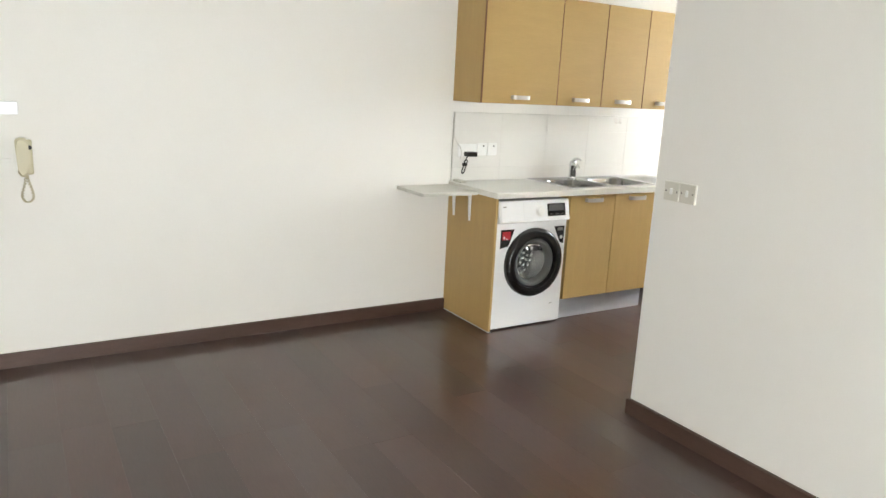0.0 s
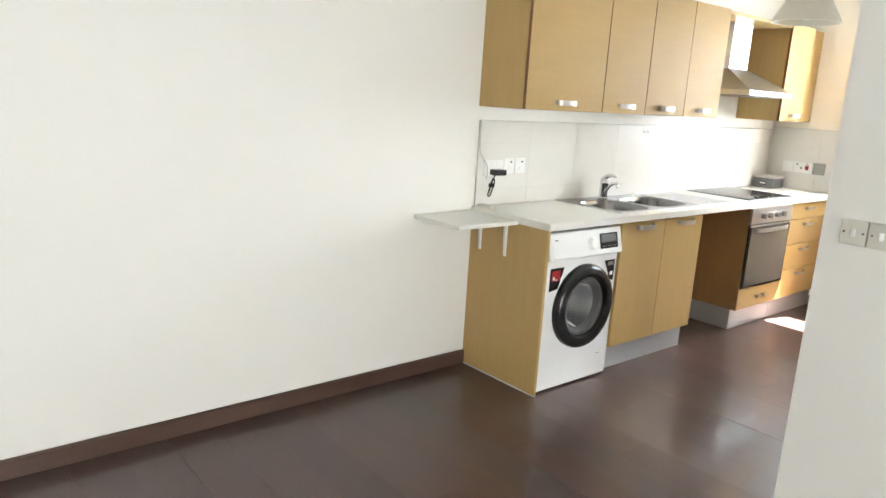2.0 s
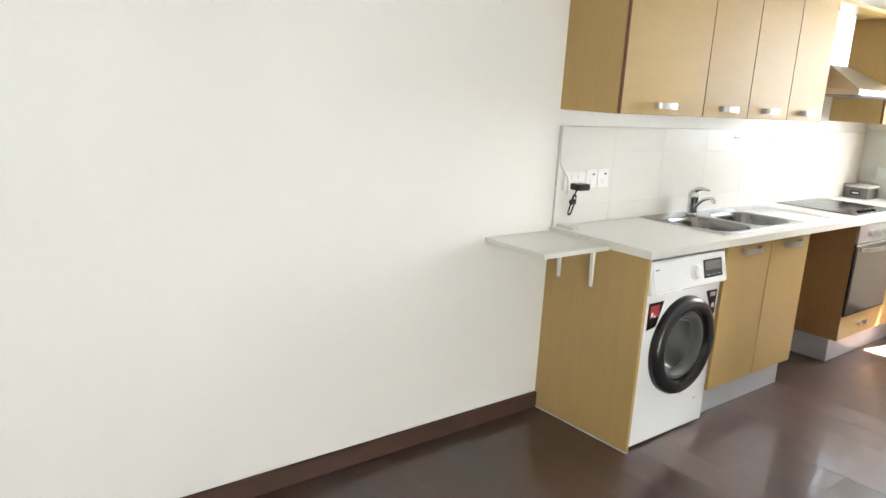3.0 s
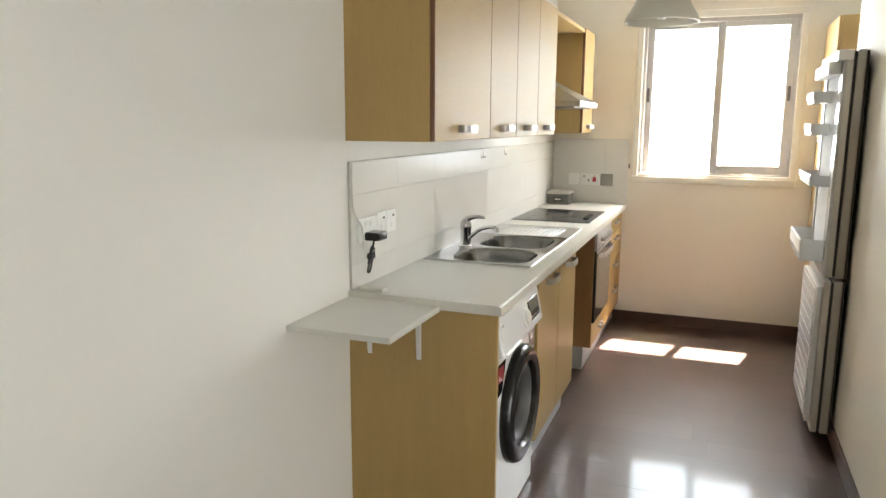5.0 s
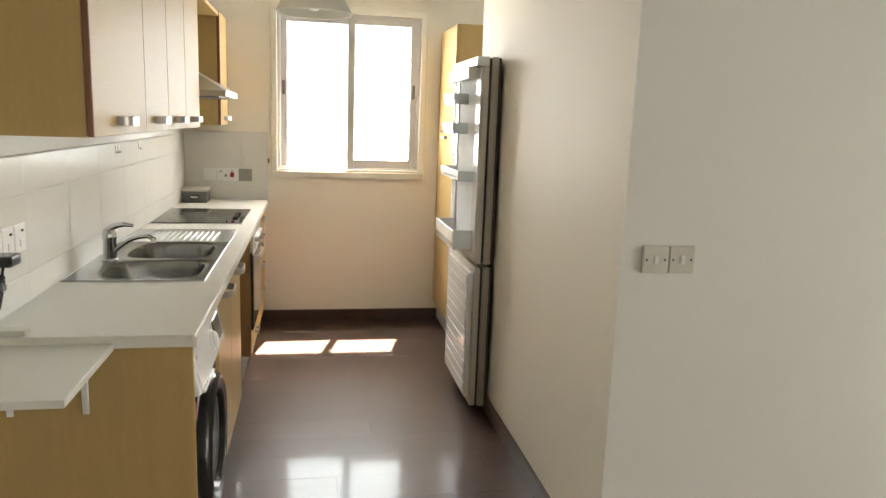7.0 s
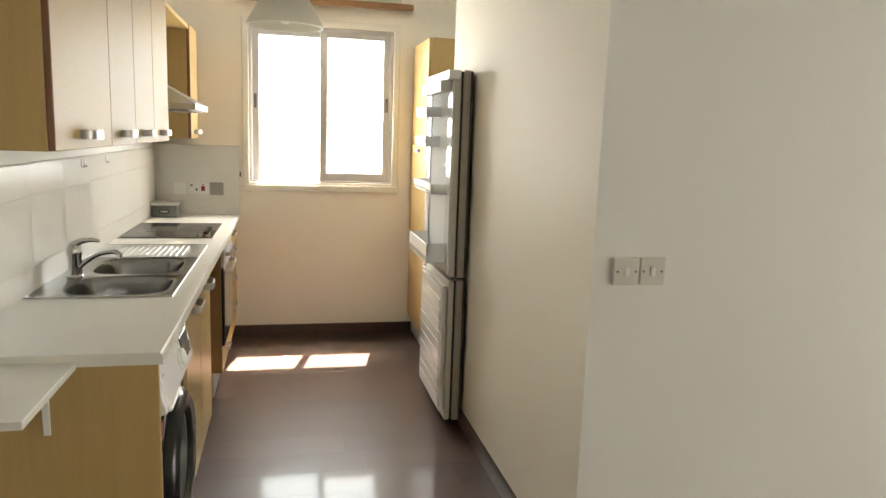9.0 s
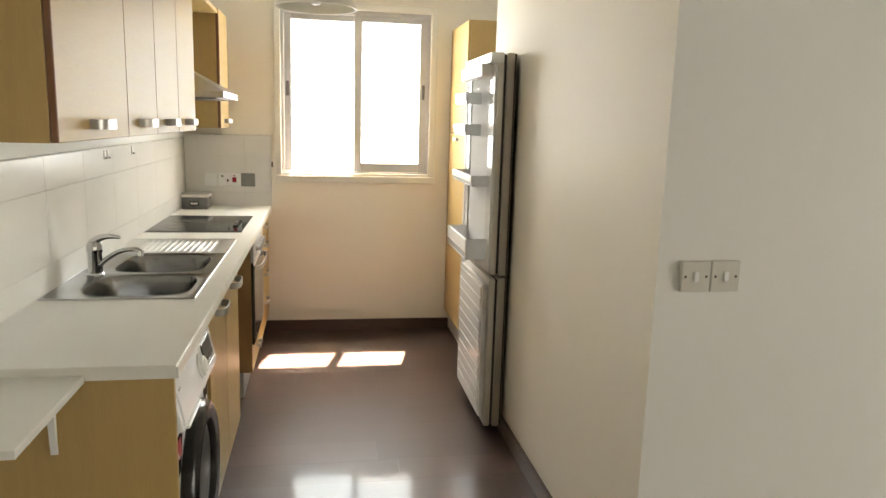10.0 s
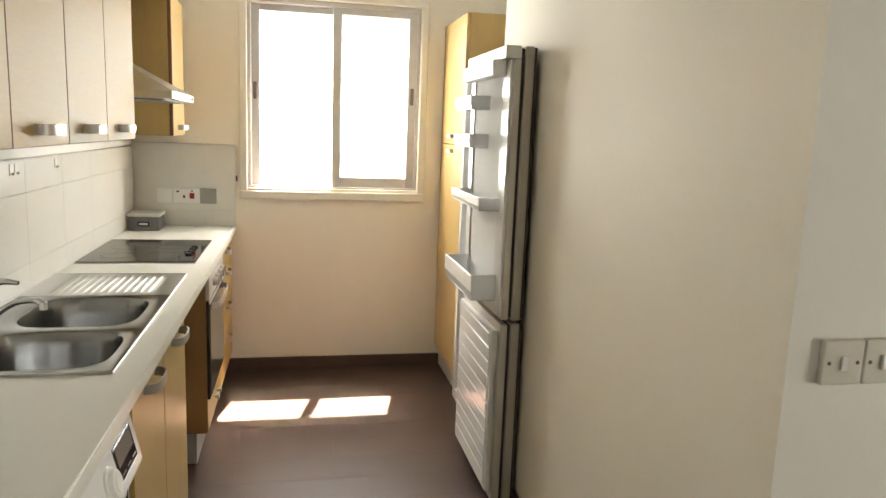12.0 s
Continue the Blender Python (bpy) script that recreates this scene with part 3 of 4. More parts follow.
bm, rings = lathe(bmesh.new(), (DC[0], WF + 0.002, DC[2]), (0, 1, 0), [(0.203, 0.02), (0.145, 0.03), (0.150, 0.09), (0.185, 0.11), (0.190, 0.20), (0.10, 0.192), (0.0005, 0.186)], 48)
drum = part("drum", bm, DRUM, wm, "perforated steel drum seen through the glass", True)
domes = bmesh.new()
for rr, n in ((0.0, 1), (0.030, 6), (0.060, 12), (0.090, 18), (0.120, 24), (0.150, 28)):
    for k in range(n):
        a = 2 * math.pi * (k + 0.5 * (n % 4 == 0)) / n
        lathe(domes, (DC[0] + rr * math.cos(a), WF + 0.190 + max(0, rr - 0.09) * 0.05, DC[2] + rr * math.sin(a)), (0, -1, 0), [(0.0135, 0.0), (0.0118, 0.006), (0.007, 0.0105), (0.0005, 0.012)], 10)
part("dimples", domes, CHROME, drum, "rows of embossed steel drum dimples", True, kind="stuff")
holes = bmesh.new()
for rr, n in ((0.045, 9), (0.075, 15), (0.105, 21), (0.135, 26)):
    for k in range(n):
        a = 2 * math.pi * (k + 0.25) / n
        cyl(holes, (DC[0] + rr * math.cos(a), WF + 0.1925, DC[2] + rr * math.sin(a)), (0, -1, 0), 0.004, 0.004, 0.004, 8)
part("perforations", holes, DARKGAP, drum, "rows of dark drum holes", kind="stuff")
for k in range(3):
    a = math.radians(20 + 120 * k)
    pb = bmesh.new()
    q = Vector((math.cos(a), 0, math.sin(a)))
    tube(pb, [Vector((DC[0], WF + 0.115, DC[2])) + q * 0.165, Vector((DC[0], WF + 0.19, DC[2])) + q * 0.165], 0.026, 12)
    part("paddle", pb, STEEL, drum, "ribbed steel drum paddle", True)
for x0, x1, m2, lab in ((2.600, 2.705, RED, "black and red energy sticker"), (3.030, 3.118, GREYPLATE, "black corner sticker")):
    left = x0 < 2.8
    poly = [(x0, 0.665), (x1, 0.665), (x1 - 0.04, 0.555), (x0, 0.545)] if left else [(x0, 0.665), (x1, 0.665), (x1, 0.545), (x1 - 0.03, 0.555)]
    st = part("sticker", prism(bmesh.new(), poly, WF - 0.0014, WF + 0.0005, "y"), BLACKPLASTIC, wm, lab)
    if left:
        part("print_patch", B(x0 + 0.012, WF - 0.0022, 0.598, x1 - 0.028, WF - 0.0014, 0.652), m2, st, "red printed patch")
        part("print_bar", B(x0 + 0.022, WF - 0.0028, 0.605, x0 + 0.034, WF - 0.0022, 0.622), WHITEPLASTIC, st)
        part("print_bar", B(x0 + 0.042, WF - 0.0028, 0.600, x0 + 0.052, WF - 0.0022, 0.608), WHITEPLASTIC, st)
    else:
        part("print_patch", B(x0 + 0.03, WF - 0.0022, 0.635, x1 - 0.012, WF - 0.0014, 0.655), m2, st)
        part("print_patch", cyl(bmesh.new(), (x1 - 0.022, WF - 0.0014, 0.59), (0, -1, 0), 0.012, 0.012, 0.001, 16), WHITEPLASTIC, st)
part("print_bar", B(3.04, WF - 0.0008, 0.135, 3.065, WF + 0.0005, 0.139), GREYPLATE, wm)

# ---- worktop, sink, tap, hob ----
SX0, SX1, SY0, SY1 = 3.196, 4.374, 3.742, 4.228
CX0, CX1, CY0, CY1 = SX0 + 0.014, SX1 - 0.365, SY0 + 0.014, SY1 - 0.03
bm = bmesh.new()
gx, gy = [2.536, CX0, CX1, EAST - 0.001], [FRONT, CY0, CY1, NORTH]
lo = [[bm.verts.new((x, y, WB)) for y in gy] for x in gx]
hi = [[bm.verts.new((x, y, WT)) for y in gy] for x in gx]
for a in range(3):
    for b in range(3):
        if (a, b) != (1, 1):
            bm.faces.new((hi[a][b], hi[a + 1][b], hi[a + 1][b + 1], hi[a][b + 1]))
            bm.faces.new((lo[a][b], lo[a][b + 1], lo[a + 1][b + 1], lo[a + 1][b]))
ring = [(0, 0), (1, 0), (2, 0), (3, 0), (3, 1), (3, 2), (3, 3), (2, 3), (1, 3), (0, 3), (0, 2), (0, 1)]
for loop_ in (ring, [(1, 1), (1, 2), (2, 2), (2, 1)]):
    for (a, b), (c, d) in zip(loop_, loop_[1:] + loop_[:1]):
        bm.faces.new((lo[a][b], lo[c][d], hi[c][d], hi[a][b]))
es = [e for e in bm.edges if all(v.co.z > WT - 0.001 and (abs(v.co.y - FRONT) < 1e-4) for v in e.verts)]
bmesh.ops.bevel(bm, geom=es, offset=0.006, segments=3, affect="EDGES")
worktop = part("worktop", bm, WORKTOP, None, "long white laminate kitchen worktop with rounded front edge", category="worktop")
part("end_strip", B(2.5345, FRONT + 0.007, WB, 2.5365, NORTH, WT - 0.0015, bev=0.0005), CARCASS, worktop, "off-white glued end strip")

sink = thing("sink", (3.81, 4.0, WT), "stainless steel inset sink with two bowls and drainer", "sink")
SZ = WT + 0.005


def sink_bowl(x0, x1, bx0, bx1, by0, by1, depth):
    """One bowl with the piece of flat rim round it."""
    bm = bmesh.new()
    n = 64
    cx, cy, rx, ry = (bx0 + bx1) / 2, (by0 + by1) / 2, (bx1 - bx0) / 2, (by1 - by0) / 2

    def oval(k, z, e=0.55):
        out = []
        for i in range(n):
            a = 2 * math.pi * i / n
            c, s = math.cos(a), math.sin(a)
            out.append(bm.verts.new((cx + k * rx * math.copysign(abs(c) ** e, c), cy + k * ry * math.copysign(abs(s) ** e, s), z)))
        return out

    rim = []
    for i in range(n):
        a = 2 * math.pi * i / n
        c, s = math.copysign(abs(math.cos(a)) ** 0.55, math.cos(a)) * rx, math.copysign(abs(math.sin(a)) ** 0.55, math.sin(a)) * ry
        f = min(((x1 - cx) / c if c > 1e-6 else (x0 - cx) / c if c < -1e-6 else 99), ((SY1 - cy) / s if s > 1e-6 else (SY0 - cy) / s if s < -1e-6 else 99))
        rim.append(bm.verts.new((cx + c * f, cy + s * f, SZ)))
    for x, y in ((x0, SY0), (x0, SY1), (x1, SY0), (x1, SY1)):
        v = min(rim, key=lambda q: (q.co.x - x) ** 2 + (q.co.y - y) ** 2)
        v.co.x, v.co.y = x, y
    rings = [rim, oval(1.05, SZ), oval(1.0, SZ - 0.004), oval(0.955, SZ - 0.03), oval(0.93, SZ - depth * 0.8), oval(0.86, SZ - depth), oval(0.3, SZ - depth - 0.006)]
    for a, b in zip(rings, rings[1:]):
        for i in range(n):
            bm.faces.new((a[i], a[(i + 1) % n], b[(i + 1) % n], b[i]))
    bm.faces.new(rings[-1])
    return bm, cx, cy


for x0, x1, bx0, bx1, by0, by1 in ((SX0, 3.585, 3.232, 3.560, 3.776, 4.130), (3.585, 4.008, 3.612, 3.982, 3.788, 4.130)):
    bm, cx, cy = sink_bowl(x0, x1, bx0, bx1, by0, by1, 0.17)
    b = part("bowl", bm, SHADEDBOWL, sink, "deep rounded steel bowl", True)
    w = bmesh.new()
    lathe(w, (cx, cy, SZ - 0.174), (0, 0, 1), [(0.042, 0), (0.040, 0.004), (0.030, 0.004), (0.026, 0.001), (0.0005, 0.001)], 28)
    part("waste", w, CHROME, b, "chrome waste fitting", True)
bm = bmesh.new()
nx, ny = 14, 144
dx0, dx1 = 4.008, SX1
grid = []
for i in range(nx + 1):
    row = []
    for j in range(ny + 1):
        u, v = i / nx, j / ny
        x, y = dx0 + (dx1 - dx0) * u, SY0 + (SY1 - SY0) * v
        inside = min(1, max(0, min((u - 0.06) / 0.10, (0.92 - u) / 0.08))) * min(1, max(0, min((v - 0.10) / 0.04, (0.86 - v) / 0.04)))
        row.append(bm.verts.new((x, y, SZ - inside * (0.006 - 0.005 * max(0, math.sin(v * 2 * math.pi * 18))))))
    grid.append(row)
for i in range(nx):
    for j in range(ny):
        bm.faces.new((grid[i][j], grid[i + 1][j], grid[i + 1][j + 1], grid[i][j + 1]))
part("drainer", bm, STEEL, sink, "ribbed steel drainer", True)
bm = bmesh.new()
for a in ((SX0 - 0.002, SY0 - 0.002, WT, SX1 + 0.002, SY0 + 0.001, SZ + 0.0015), (SX0 - 0.002, SY1 - 0.001, WT, SX1 + 0.002, SY1 + 0.002, SZ + 0.0015),
          (SX0 - 0.002, SY0 + 0.001, WT, SX0 + 0.001, SY1 - 0.001, SZ + 0.0015), (SX1 - 0.001, SY0 + 0.001, WT, SX1 + 0.002, SY1 - 0.001, SZ + 0.0015)):
    box(bm, *a, bev=0.0008)
part("rim", bm, STEEL, sink, "raised steel rim")

tap = thing("tap", (3.553, 4.156, SZ), "chrome single-lever mixer tap on the sink", "tap")
TX, TY = 3.553, 4.156
bm, _ = lathe(bmesh.new(), (TX, TY, SZ), (0, 0, 1), [(0.031, 0), (0.031, 0.006), (0.026, 0.012), (0.025, 0.085), (0.028, 0.092), (0.028, 0.114), (0.021, 0.128), (0.0005, 0.133)], 32)
part("body", bm, CHROME, tap, "", True)
pts = smooth_path([(TX - 0.008, TY - 0.014, SZ + 0.034), (TX - 0.030, TY - 0.048, SZ + 0.066), (TX - 0.065, TY - 0.103, SZ + 0.102), (TX - 0.105, TY - 0.165, SZ + 0.119), (TX - 0.122, TY - 0.192, SZ + 0.112)], 6)
sp = part("spout", tube(bmesh.new(), pts, 0.0085, 14), CHROME, tap, "curved chrome spout", True)
part("aerator", cyl(bmesh.new(), (TX - 0.123, TY - 0.193, SZ + 0.118), (0, 0, -1), 0.0105, 0.0105, 0.020, 18), CHROME, sp, "", True)
pts = smooth_path([(TX + 0.002, TY + 0.008, SZ + 0.122), (TX - 0.004, TY - 0.024, SZ + 0.143), (TX - 0.011, TY - 0.060, SZ + 0.150), (TX - 0.018, TY - 0.098, SZ + 0.147)], 6)
part("lever", tube(bmesh.new(), pts, [0.016 - 0.010 * i / (len(pts) - 1) for i in range(len(pts))], 12), CHROME, tap, "slim chrome lever", True)

hob = thing("hob", (4.91, 4.0, WT), "black glass ceramic hob set in the white worktop", "hob")
glassy = part("glass_plate", B(4.618, 3.742, WT + 0.0005, 5.232, 4.226, WT + 0.007, bev=0.002), BLACKGLASS, hob, "black glass plate")
part("frame", B(4.613, 3.737, WT, 5.237, 4.231, WT + 0.0035, bev=0.001), STEEL, hob, "thin steel frame")
for cx, cy, r in ((4.77, 3.90, 0.09), (4.77, 4.09, 0.072), (5.02, 3.90, 0.072), (5.02, 4.09, 0.09)):
    bm, _ = lathe(bmesh.new(), (cx, cy, WT + 0.0071), (0, 0, 1), [(r, 0), (r, 0.0003), (r - 0.002, 0.0003), (r - 0.002, 0)], 40)
    part("cooking_zone_ring", bm, GASKET, glassy, "thin grey printed ring")
for kx in (4.80, 4.865, 4.93, 4.995):
    part("control_knob", cyl(bmesh.new(), (kx, 3.795, WT + 0.007), (0, 0, 1), 0.016, 0.014, 0.008, 20), BLACKPLASTIC, hob, "small black control knob", True)

# ---- folding shelf at the end of the worktop ----
shelf = thing("folding_shelf", (2.36, 4.07, 0.79), "small white flap shelf on metal brackets at the worktop end", "shelf")
part("board", B(2.138, 3.888, 0.862, 2.5355, NORTH, 0.882, bev=0.0015), WORKTOP, shelf, "white laminate board")
for by in (3.966, 4.158):
    bm = prism(bmesh.new(), [(2.537, 0.861), (2.36, 0.861), (2.36, 0.856), (2.52, 0.846), (2.524, 0.76), (2.531, 0.682), (2.537, 0.682)], by - 0.008, by + 0.008, "y")
    part("bracket", bm, WHITEPLASTIC, shelf, "white metal shelf bracket")
ad = thing("plug_adapter", (2.585, 4.16, WT), "small cream plastic adapter lying on the worktop", "adapter")
part("body", B(2.548, 4.112, WT, 2.588, 4.215, WT + 0.016, bev=0.005, seg=2), SWITCHPLASTIC, ad)

# ---- wall units ----
UB, UT, UY = 1.437, 2.118, 3.910
WALLU = "kitchen wall units"


def wall_unit(x0, x1, doors, label, handles):
    u = thing("wall_cabinet", ((x0 + x1) / 2, NORTH, UB), label, "cabinet", WALLU)
    carcass(u, x0, x1, UB, UT, UY + 0.019, NORTH)
    for (a, b), hx in zip(doors, handles):
        d = door(u, a, b, UB + 0.001, UT - 0.001, UY, OAKH)
        d.data.materials.append(EDGEBAND)
        for f in d.data.polygons:
            if abs(f.normal.x) > 0.5:
                f.material_index = 1
        part("handle", bow(hx, UB + 0.042, UY, 0.14, 0.038, 0.026), SATIN, d, "satin nickel strap handle", True)


wall_unit(2.536, 3.14, [(2.536, 3.14)], "light oak single-door wall cabinet at the run's end", [2.83])
wall_unit(3.14, 3.935, [(3.14, 3.535), (3.535, 3.935)], "light oak double-door wall cabinet above the sink", [3.34, 3.735])
wall_unit(3.935, 4.335, [(3.935, 4.335)], "light oak single-door wall cabinet beside the hood", [4.135])
wall_unit(5.19, 5.545, [(5.19, 5.545)], "light oak wall cabinet between hood and window wall", [5.40])
part("filler_panel", B(5.546, 3.960, UB, EAST - 0.001, 3.976, UT, bev=0.001), OAK, bpy.data.objects["wall_cabinet.003"], "oak filler panel against the end wall")
part("bridging_board", B(4.335, UY + 0.004, UT - 0.03, 5.19, NORTH, UT - 0.008, bev=0.001), OAK, None, "light oak board bridging the wall cabinets over the hood", category="cabinet board")

hood = thing("cooker_hood", (4.78, NORTH, 1.60), "stainless steel chimney cooker hood with a sloping canopy", "cooker hood")
HX0, HX1, HY = 4.50, 5.10, 3.80
bm = bmesh.new()
box(bm, HX0, HY, 1.598, HX1, NORTH, 1.632, bev=0.003)
part("lip", bm, STEEL, hood, "steel front lip")
bm = bmesh.new()
lo = [bm.verts.new(p) for p in ((HX0 + 0.003, HY + 0.003, 1.632), (HX1 - 0.003, HY + 0.003, 1.632), (HX1 - 0.003, NORTH, 1.632), (HX0 + 0.003, NORTH, 1.632))]
hi = [bm.verts.new(p) for p in ((4.675, 4.065, 1.775), (4.935, 4.065, 1.775), (4.935, NORTH, 1.775), (4.675, NORTH, 1.775))]
bm.faces.new(lo[::-1]), bm.faces.new(hi)
for i in range(4):
    bm.faces.new((lo[i], lo[(i + 1) % 4], hi[(i + 1) % 4], hi[i]))
part("canopy", bm, STEEL, hood, "sloping brushed steel canopy")
part("chimney", B(4.68, 4.07, 1.775, 4.93, NORTH, UT - 0.032, bev=0.002), STEEL, hood, "square steel chimney")
part("filter", B(HX0 + 0.03, HY + 0.04, 1.592, HX1 - 0.03, NORTH - 0.03, 1.598), GASKET, hood, "dark grease filter")
for i in range(3):
    part("button", B(HX1 - 0.10 + i * 0.028, HY - 0.003, 1.609, HX1 - 0.082 + i * 0.028, HY, 1.621, bev=0.001), GASKET, hood)

# ---- tall cabinet and fridge in the recess ----
TYF = 2.432
tall = thing("tall_cabinet", (5.48, 2.1, 0), "tall light oak larder cabinet with two doors", "cabinet")
carcass(tall, 5.225, 5.805, 0.15, 2.136, TYF - 0.019, NOOK_Y)
for z0, z1, hz in ((0.152, 1.436, 1.400), (1.440, 2.135, 1.486)):
    d = door(tall, 5.225, 5.805, z0, z1, TYF, OAK, way=1)
    part("handle", bow(5.50, hz, TYF, 0.11, 0.026, 0.020, way=1), SATIN, d, "satin nickel bow handle", True)
part("plinth", B(5.225, TYF - 0.055, 0, 5.805, TYF - 0.04, 0.148), PLINTH, tall, "dark shaded plinth")

fridge = thing("fridge_freezer", (4.84, 2.15, 0), "grey fridge freezer with both doors standing wide open", "fridge")
GX0, GX1, GYF, GYB, GT = 4.585, 5.185, 2.44, 1.83, 1.835
bm = bmesh.new()
box(bm, GX0, GYB, 0.03, GX0 + 0.045, GYF, GT, bev=0.003)
box(bm, GX1 - 0.045, GYB, 0.03, GX1, GYF, GT, bev=0.003)
box(bm, GX0 + 0.045, GYB, GT - 0.05, GX1 - 0.045, GYF, GT, bev=0.003)
box(bm, GX0 + 0.045, GYB, 0.03, GX1 - 0.045, GYF, 0.09, bev=0.003)
box(bm, GX0 + 0.045, GYB, 0.77, GX1 - 0.045, GYF, 0.83, bev=0.003)
box(bm, GX0 + 0.045, GYB, 0.09, GX1 - 0.045, GYB + 0.05, GT - 0.05)
part("body", bm, FRIDGEWHITE, fridge, "white fridge cabinet and liner")
for z in (1.08, 1.32, 1.56):
    part("shelf", B(GX0 + 0.046, GYB + 0.051, z, GX1 - 0.046, GYF - 0.08, z + 0.008), BIN, fridge, "clear glass shelf")
for z in (0.10, 0.33, 0.55):
    part("freezer_drawer", B(GX0 + 0.05, GYB + 0.06, z, GX1 - 0.05, GYF - 0.03, z + 0.20, bev=0.006), BIN, fridge, "clear freezer drawer")
for x in (GX0 + 0.05, GX1 - 0.05):
    part("foot", cyl(bmesh.new(), (x, GYF - 0.06, 0), (0, 0, 1), 0.018, 0.018, 0.031, 14), BLACKPLASTIC, fridge)
DX0, DX1, DYO, DYM, DYI = 3.966, 4.572, 2.465, 2.500, 2.541


def fridge_door(z0, z1, label, frame_drop=0.003):
    d = part("door", B(DX0, DYO, z0, DX1, DYM, z1, bev=0.006, seg=2), FRIDGESKIN, fridge, label)
    part("outer_panel", B(DX0 + 0.004, DYO - 0.010, z0 + 0.004, DX1 - 0.004, DYO, z1 - 0.004, bev=0.002), SEAL, d, "dark outer door panel")
    part("gasket", B(DX0 + 0.010, DYM, z0 + 0.008, DX1 - 0.010, DYM + 0.013, z1 - 0.008, bev=0.003), SEAL, d, "dark rubber door seal")
    part("inner_frame", B(DX0 + 0.002, DYM + 0.013, z0 + 0.003, DX1 - 0.002, DYI, z1 - frame_drop, bev=0.005, seg=2), INNERFRAME, d, "taupe inner door frame")
    return d


up = fridge_door(0.802, 1.826, "upper fridge door, grey steel outside, white inside", 0.046)
part("liner", B(DX0 + 0.060, DYI, 0.84, DX1 - 0.060, DYI + 0.003, 1.77, bev=0.001), LINER, up, "white moulded door liner")
bm = bmesh.new()
for a in ((DX0 + 0.010, 0.815, DX0 + 0.105, 1.778), (DX1 - 0.075, 0.815, DX1 - 0.010, 1.778), (DX0 + 0.105, 0.815, DX1 - 0.075, 0.850), (DX0 + 0.105, 1.745, DX1 - 0.075, 1.778)):
    box(bm, a[0], DYI, a[1], a[2], DYI + 0.010, a[3], bev=0.003, seg=2)
part("liner_flange", bm, FRIDGEWHITE, up, "glossy white raised liner edge")
part("dairy_cover", B(DX0 + 0.057, DYI + 0.0105, 1.722, DX1 - 0.057, DYI + 0.064, 1.779, bev=0.006, seg=2), WHITEPLASTIC, up, "glossy white compartment cover")
part("top_cap", B(DX0 + 0.001, DYM + 0.014, 1.7805, DX1 - 0.02, DYI + 0.034, 1.826, bev=0.004, seg=2), WHITEPLASTIC, up, "glossy white top trim")
for z, hh, dd, inset in ((0.868, 0.100, 0.120, 0.064), (1.218, 0.050, 0.104, 0.064), (1.450, 0.055, 0.100, 0.27), (1.602, 0.055, 0.100, 0.27)):
    x0, x1, y0, y1, t = DX0 + inset, DX1 - 0.066, DYI + 0.0105, DYI + dd - 0.012, 0.004
    bm = bmesh.new()
    box(bm, x0, y0, z, x1, y1, z + t, bev=0.001)
    box(bm, x0, y1 - t, z + t, x1, y1, z + hh, bev=0.001)
    box(bm, x0, y0, z + t, x0 + t, y1 - t, z + hh, bev=0.001)
    box(bm, x1 - t, y0, z + t, x1, y1 - t, z + hh, bev=0.001)
    rk = part("door_bin", bm, BIN, up, "clear plastic door bin")
    part("bin_front", B(x0 - 0.006, y1 + 0.0005, z + hh * 0.35, x1 + 0.006, y1 + 0.005, z + hh, bev=0.002), WHITEPLASTIC, rk, "white bin front strip")
dn = fridge_door(0.045, 0.790, "lower freezer door with ribbed white inside")
bm = B(DX0 + 0.030, DYI, 0.085, DX1 - 0.030, DYI + 0.026, 0.757, bev=0.008, seg=2)
part("liner", bm, FRIDGEWHITE, dn, "white freezer door liner")
for i in range(11):
    z = 0.112 + i * 0.058
    part("rib", B(DX0 + 0.052, DYI + 0.026, z, DX1 - 0.052, DYI + 0.031, z + 0.048, bev=0.003), FRIDGEWHITE, dn)
part("hinge", B(DX1 - 0.03, DYO - 0.01, 0.7905, GX0 + 0.02, DYM - 0.004, 0.8015, bev=0.002), GASKET, fridge, "grey middle hinge")
part("hinge", B(DX1 - 0.03, DYO - 0.02, 1.8355, GX0 + 0.03, DYM - 0.004, 1.8435, bev=0.002), GASKET, fridge, "grey top hinge")
part("hinge", B(DX1 - 0.03, DYO - 0.02, 0.032, GX0 + 0.02, DYM - 0.004, 0.044, bev=0.002), GASKET, fridge, "grey bottom hinge")
part("toe_grille", B(GX0 + 0.02, GYF - 0.03, 0.0, GX1 - 0.02, GYF - 0.015, 0.0295), GASKET, fridge)

# ---- pendant lamp ----
lamp = thing("pendant_lamp", (4.14, 3.347, TOP), "frosted cream glass bell pendant lamp, switched off", "lamp")
LX, LY, LZ = 4.14, 3.347, 1.995
bm, _ = lathe(bmesh.new(), (LX, LY, LZ), (0, 0, 1), [(0.180, 0.0), (0.176, 0.017), (0.152, 0.059), (0.125, 0.108), (0.104, 0.156), (0.086, 0.199), (0.054, 0.220), (0.030, 0.226), (0.030, 0.221), (0.052, 0.214),
                                                   (0.082, 0.194), (0.100, 0.153), (0.121, 0.105), (0.148, 0.056), (0.171, 0.015), (0.175, 0.0)], 56, closed=True)
part("shade", bm, SHADE, lamp, "frosted cream glass shade", True)
bm, _ = lathe(bmesh.new(), (LX, LY, LZ), (0, 0, 1), [(0.1810, -0.001), (0.1810, 0.003), (0.1745, 0.003), (0.1745, -0.001)], 56, closed=True)
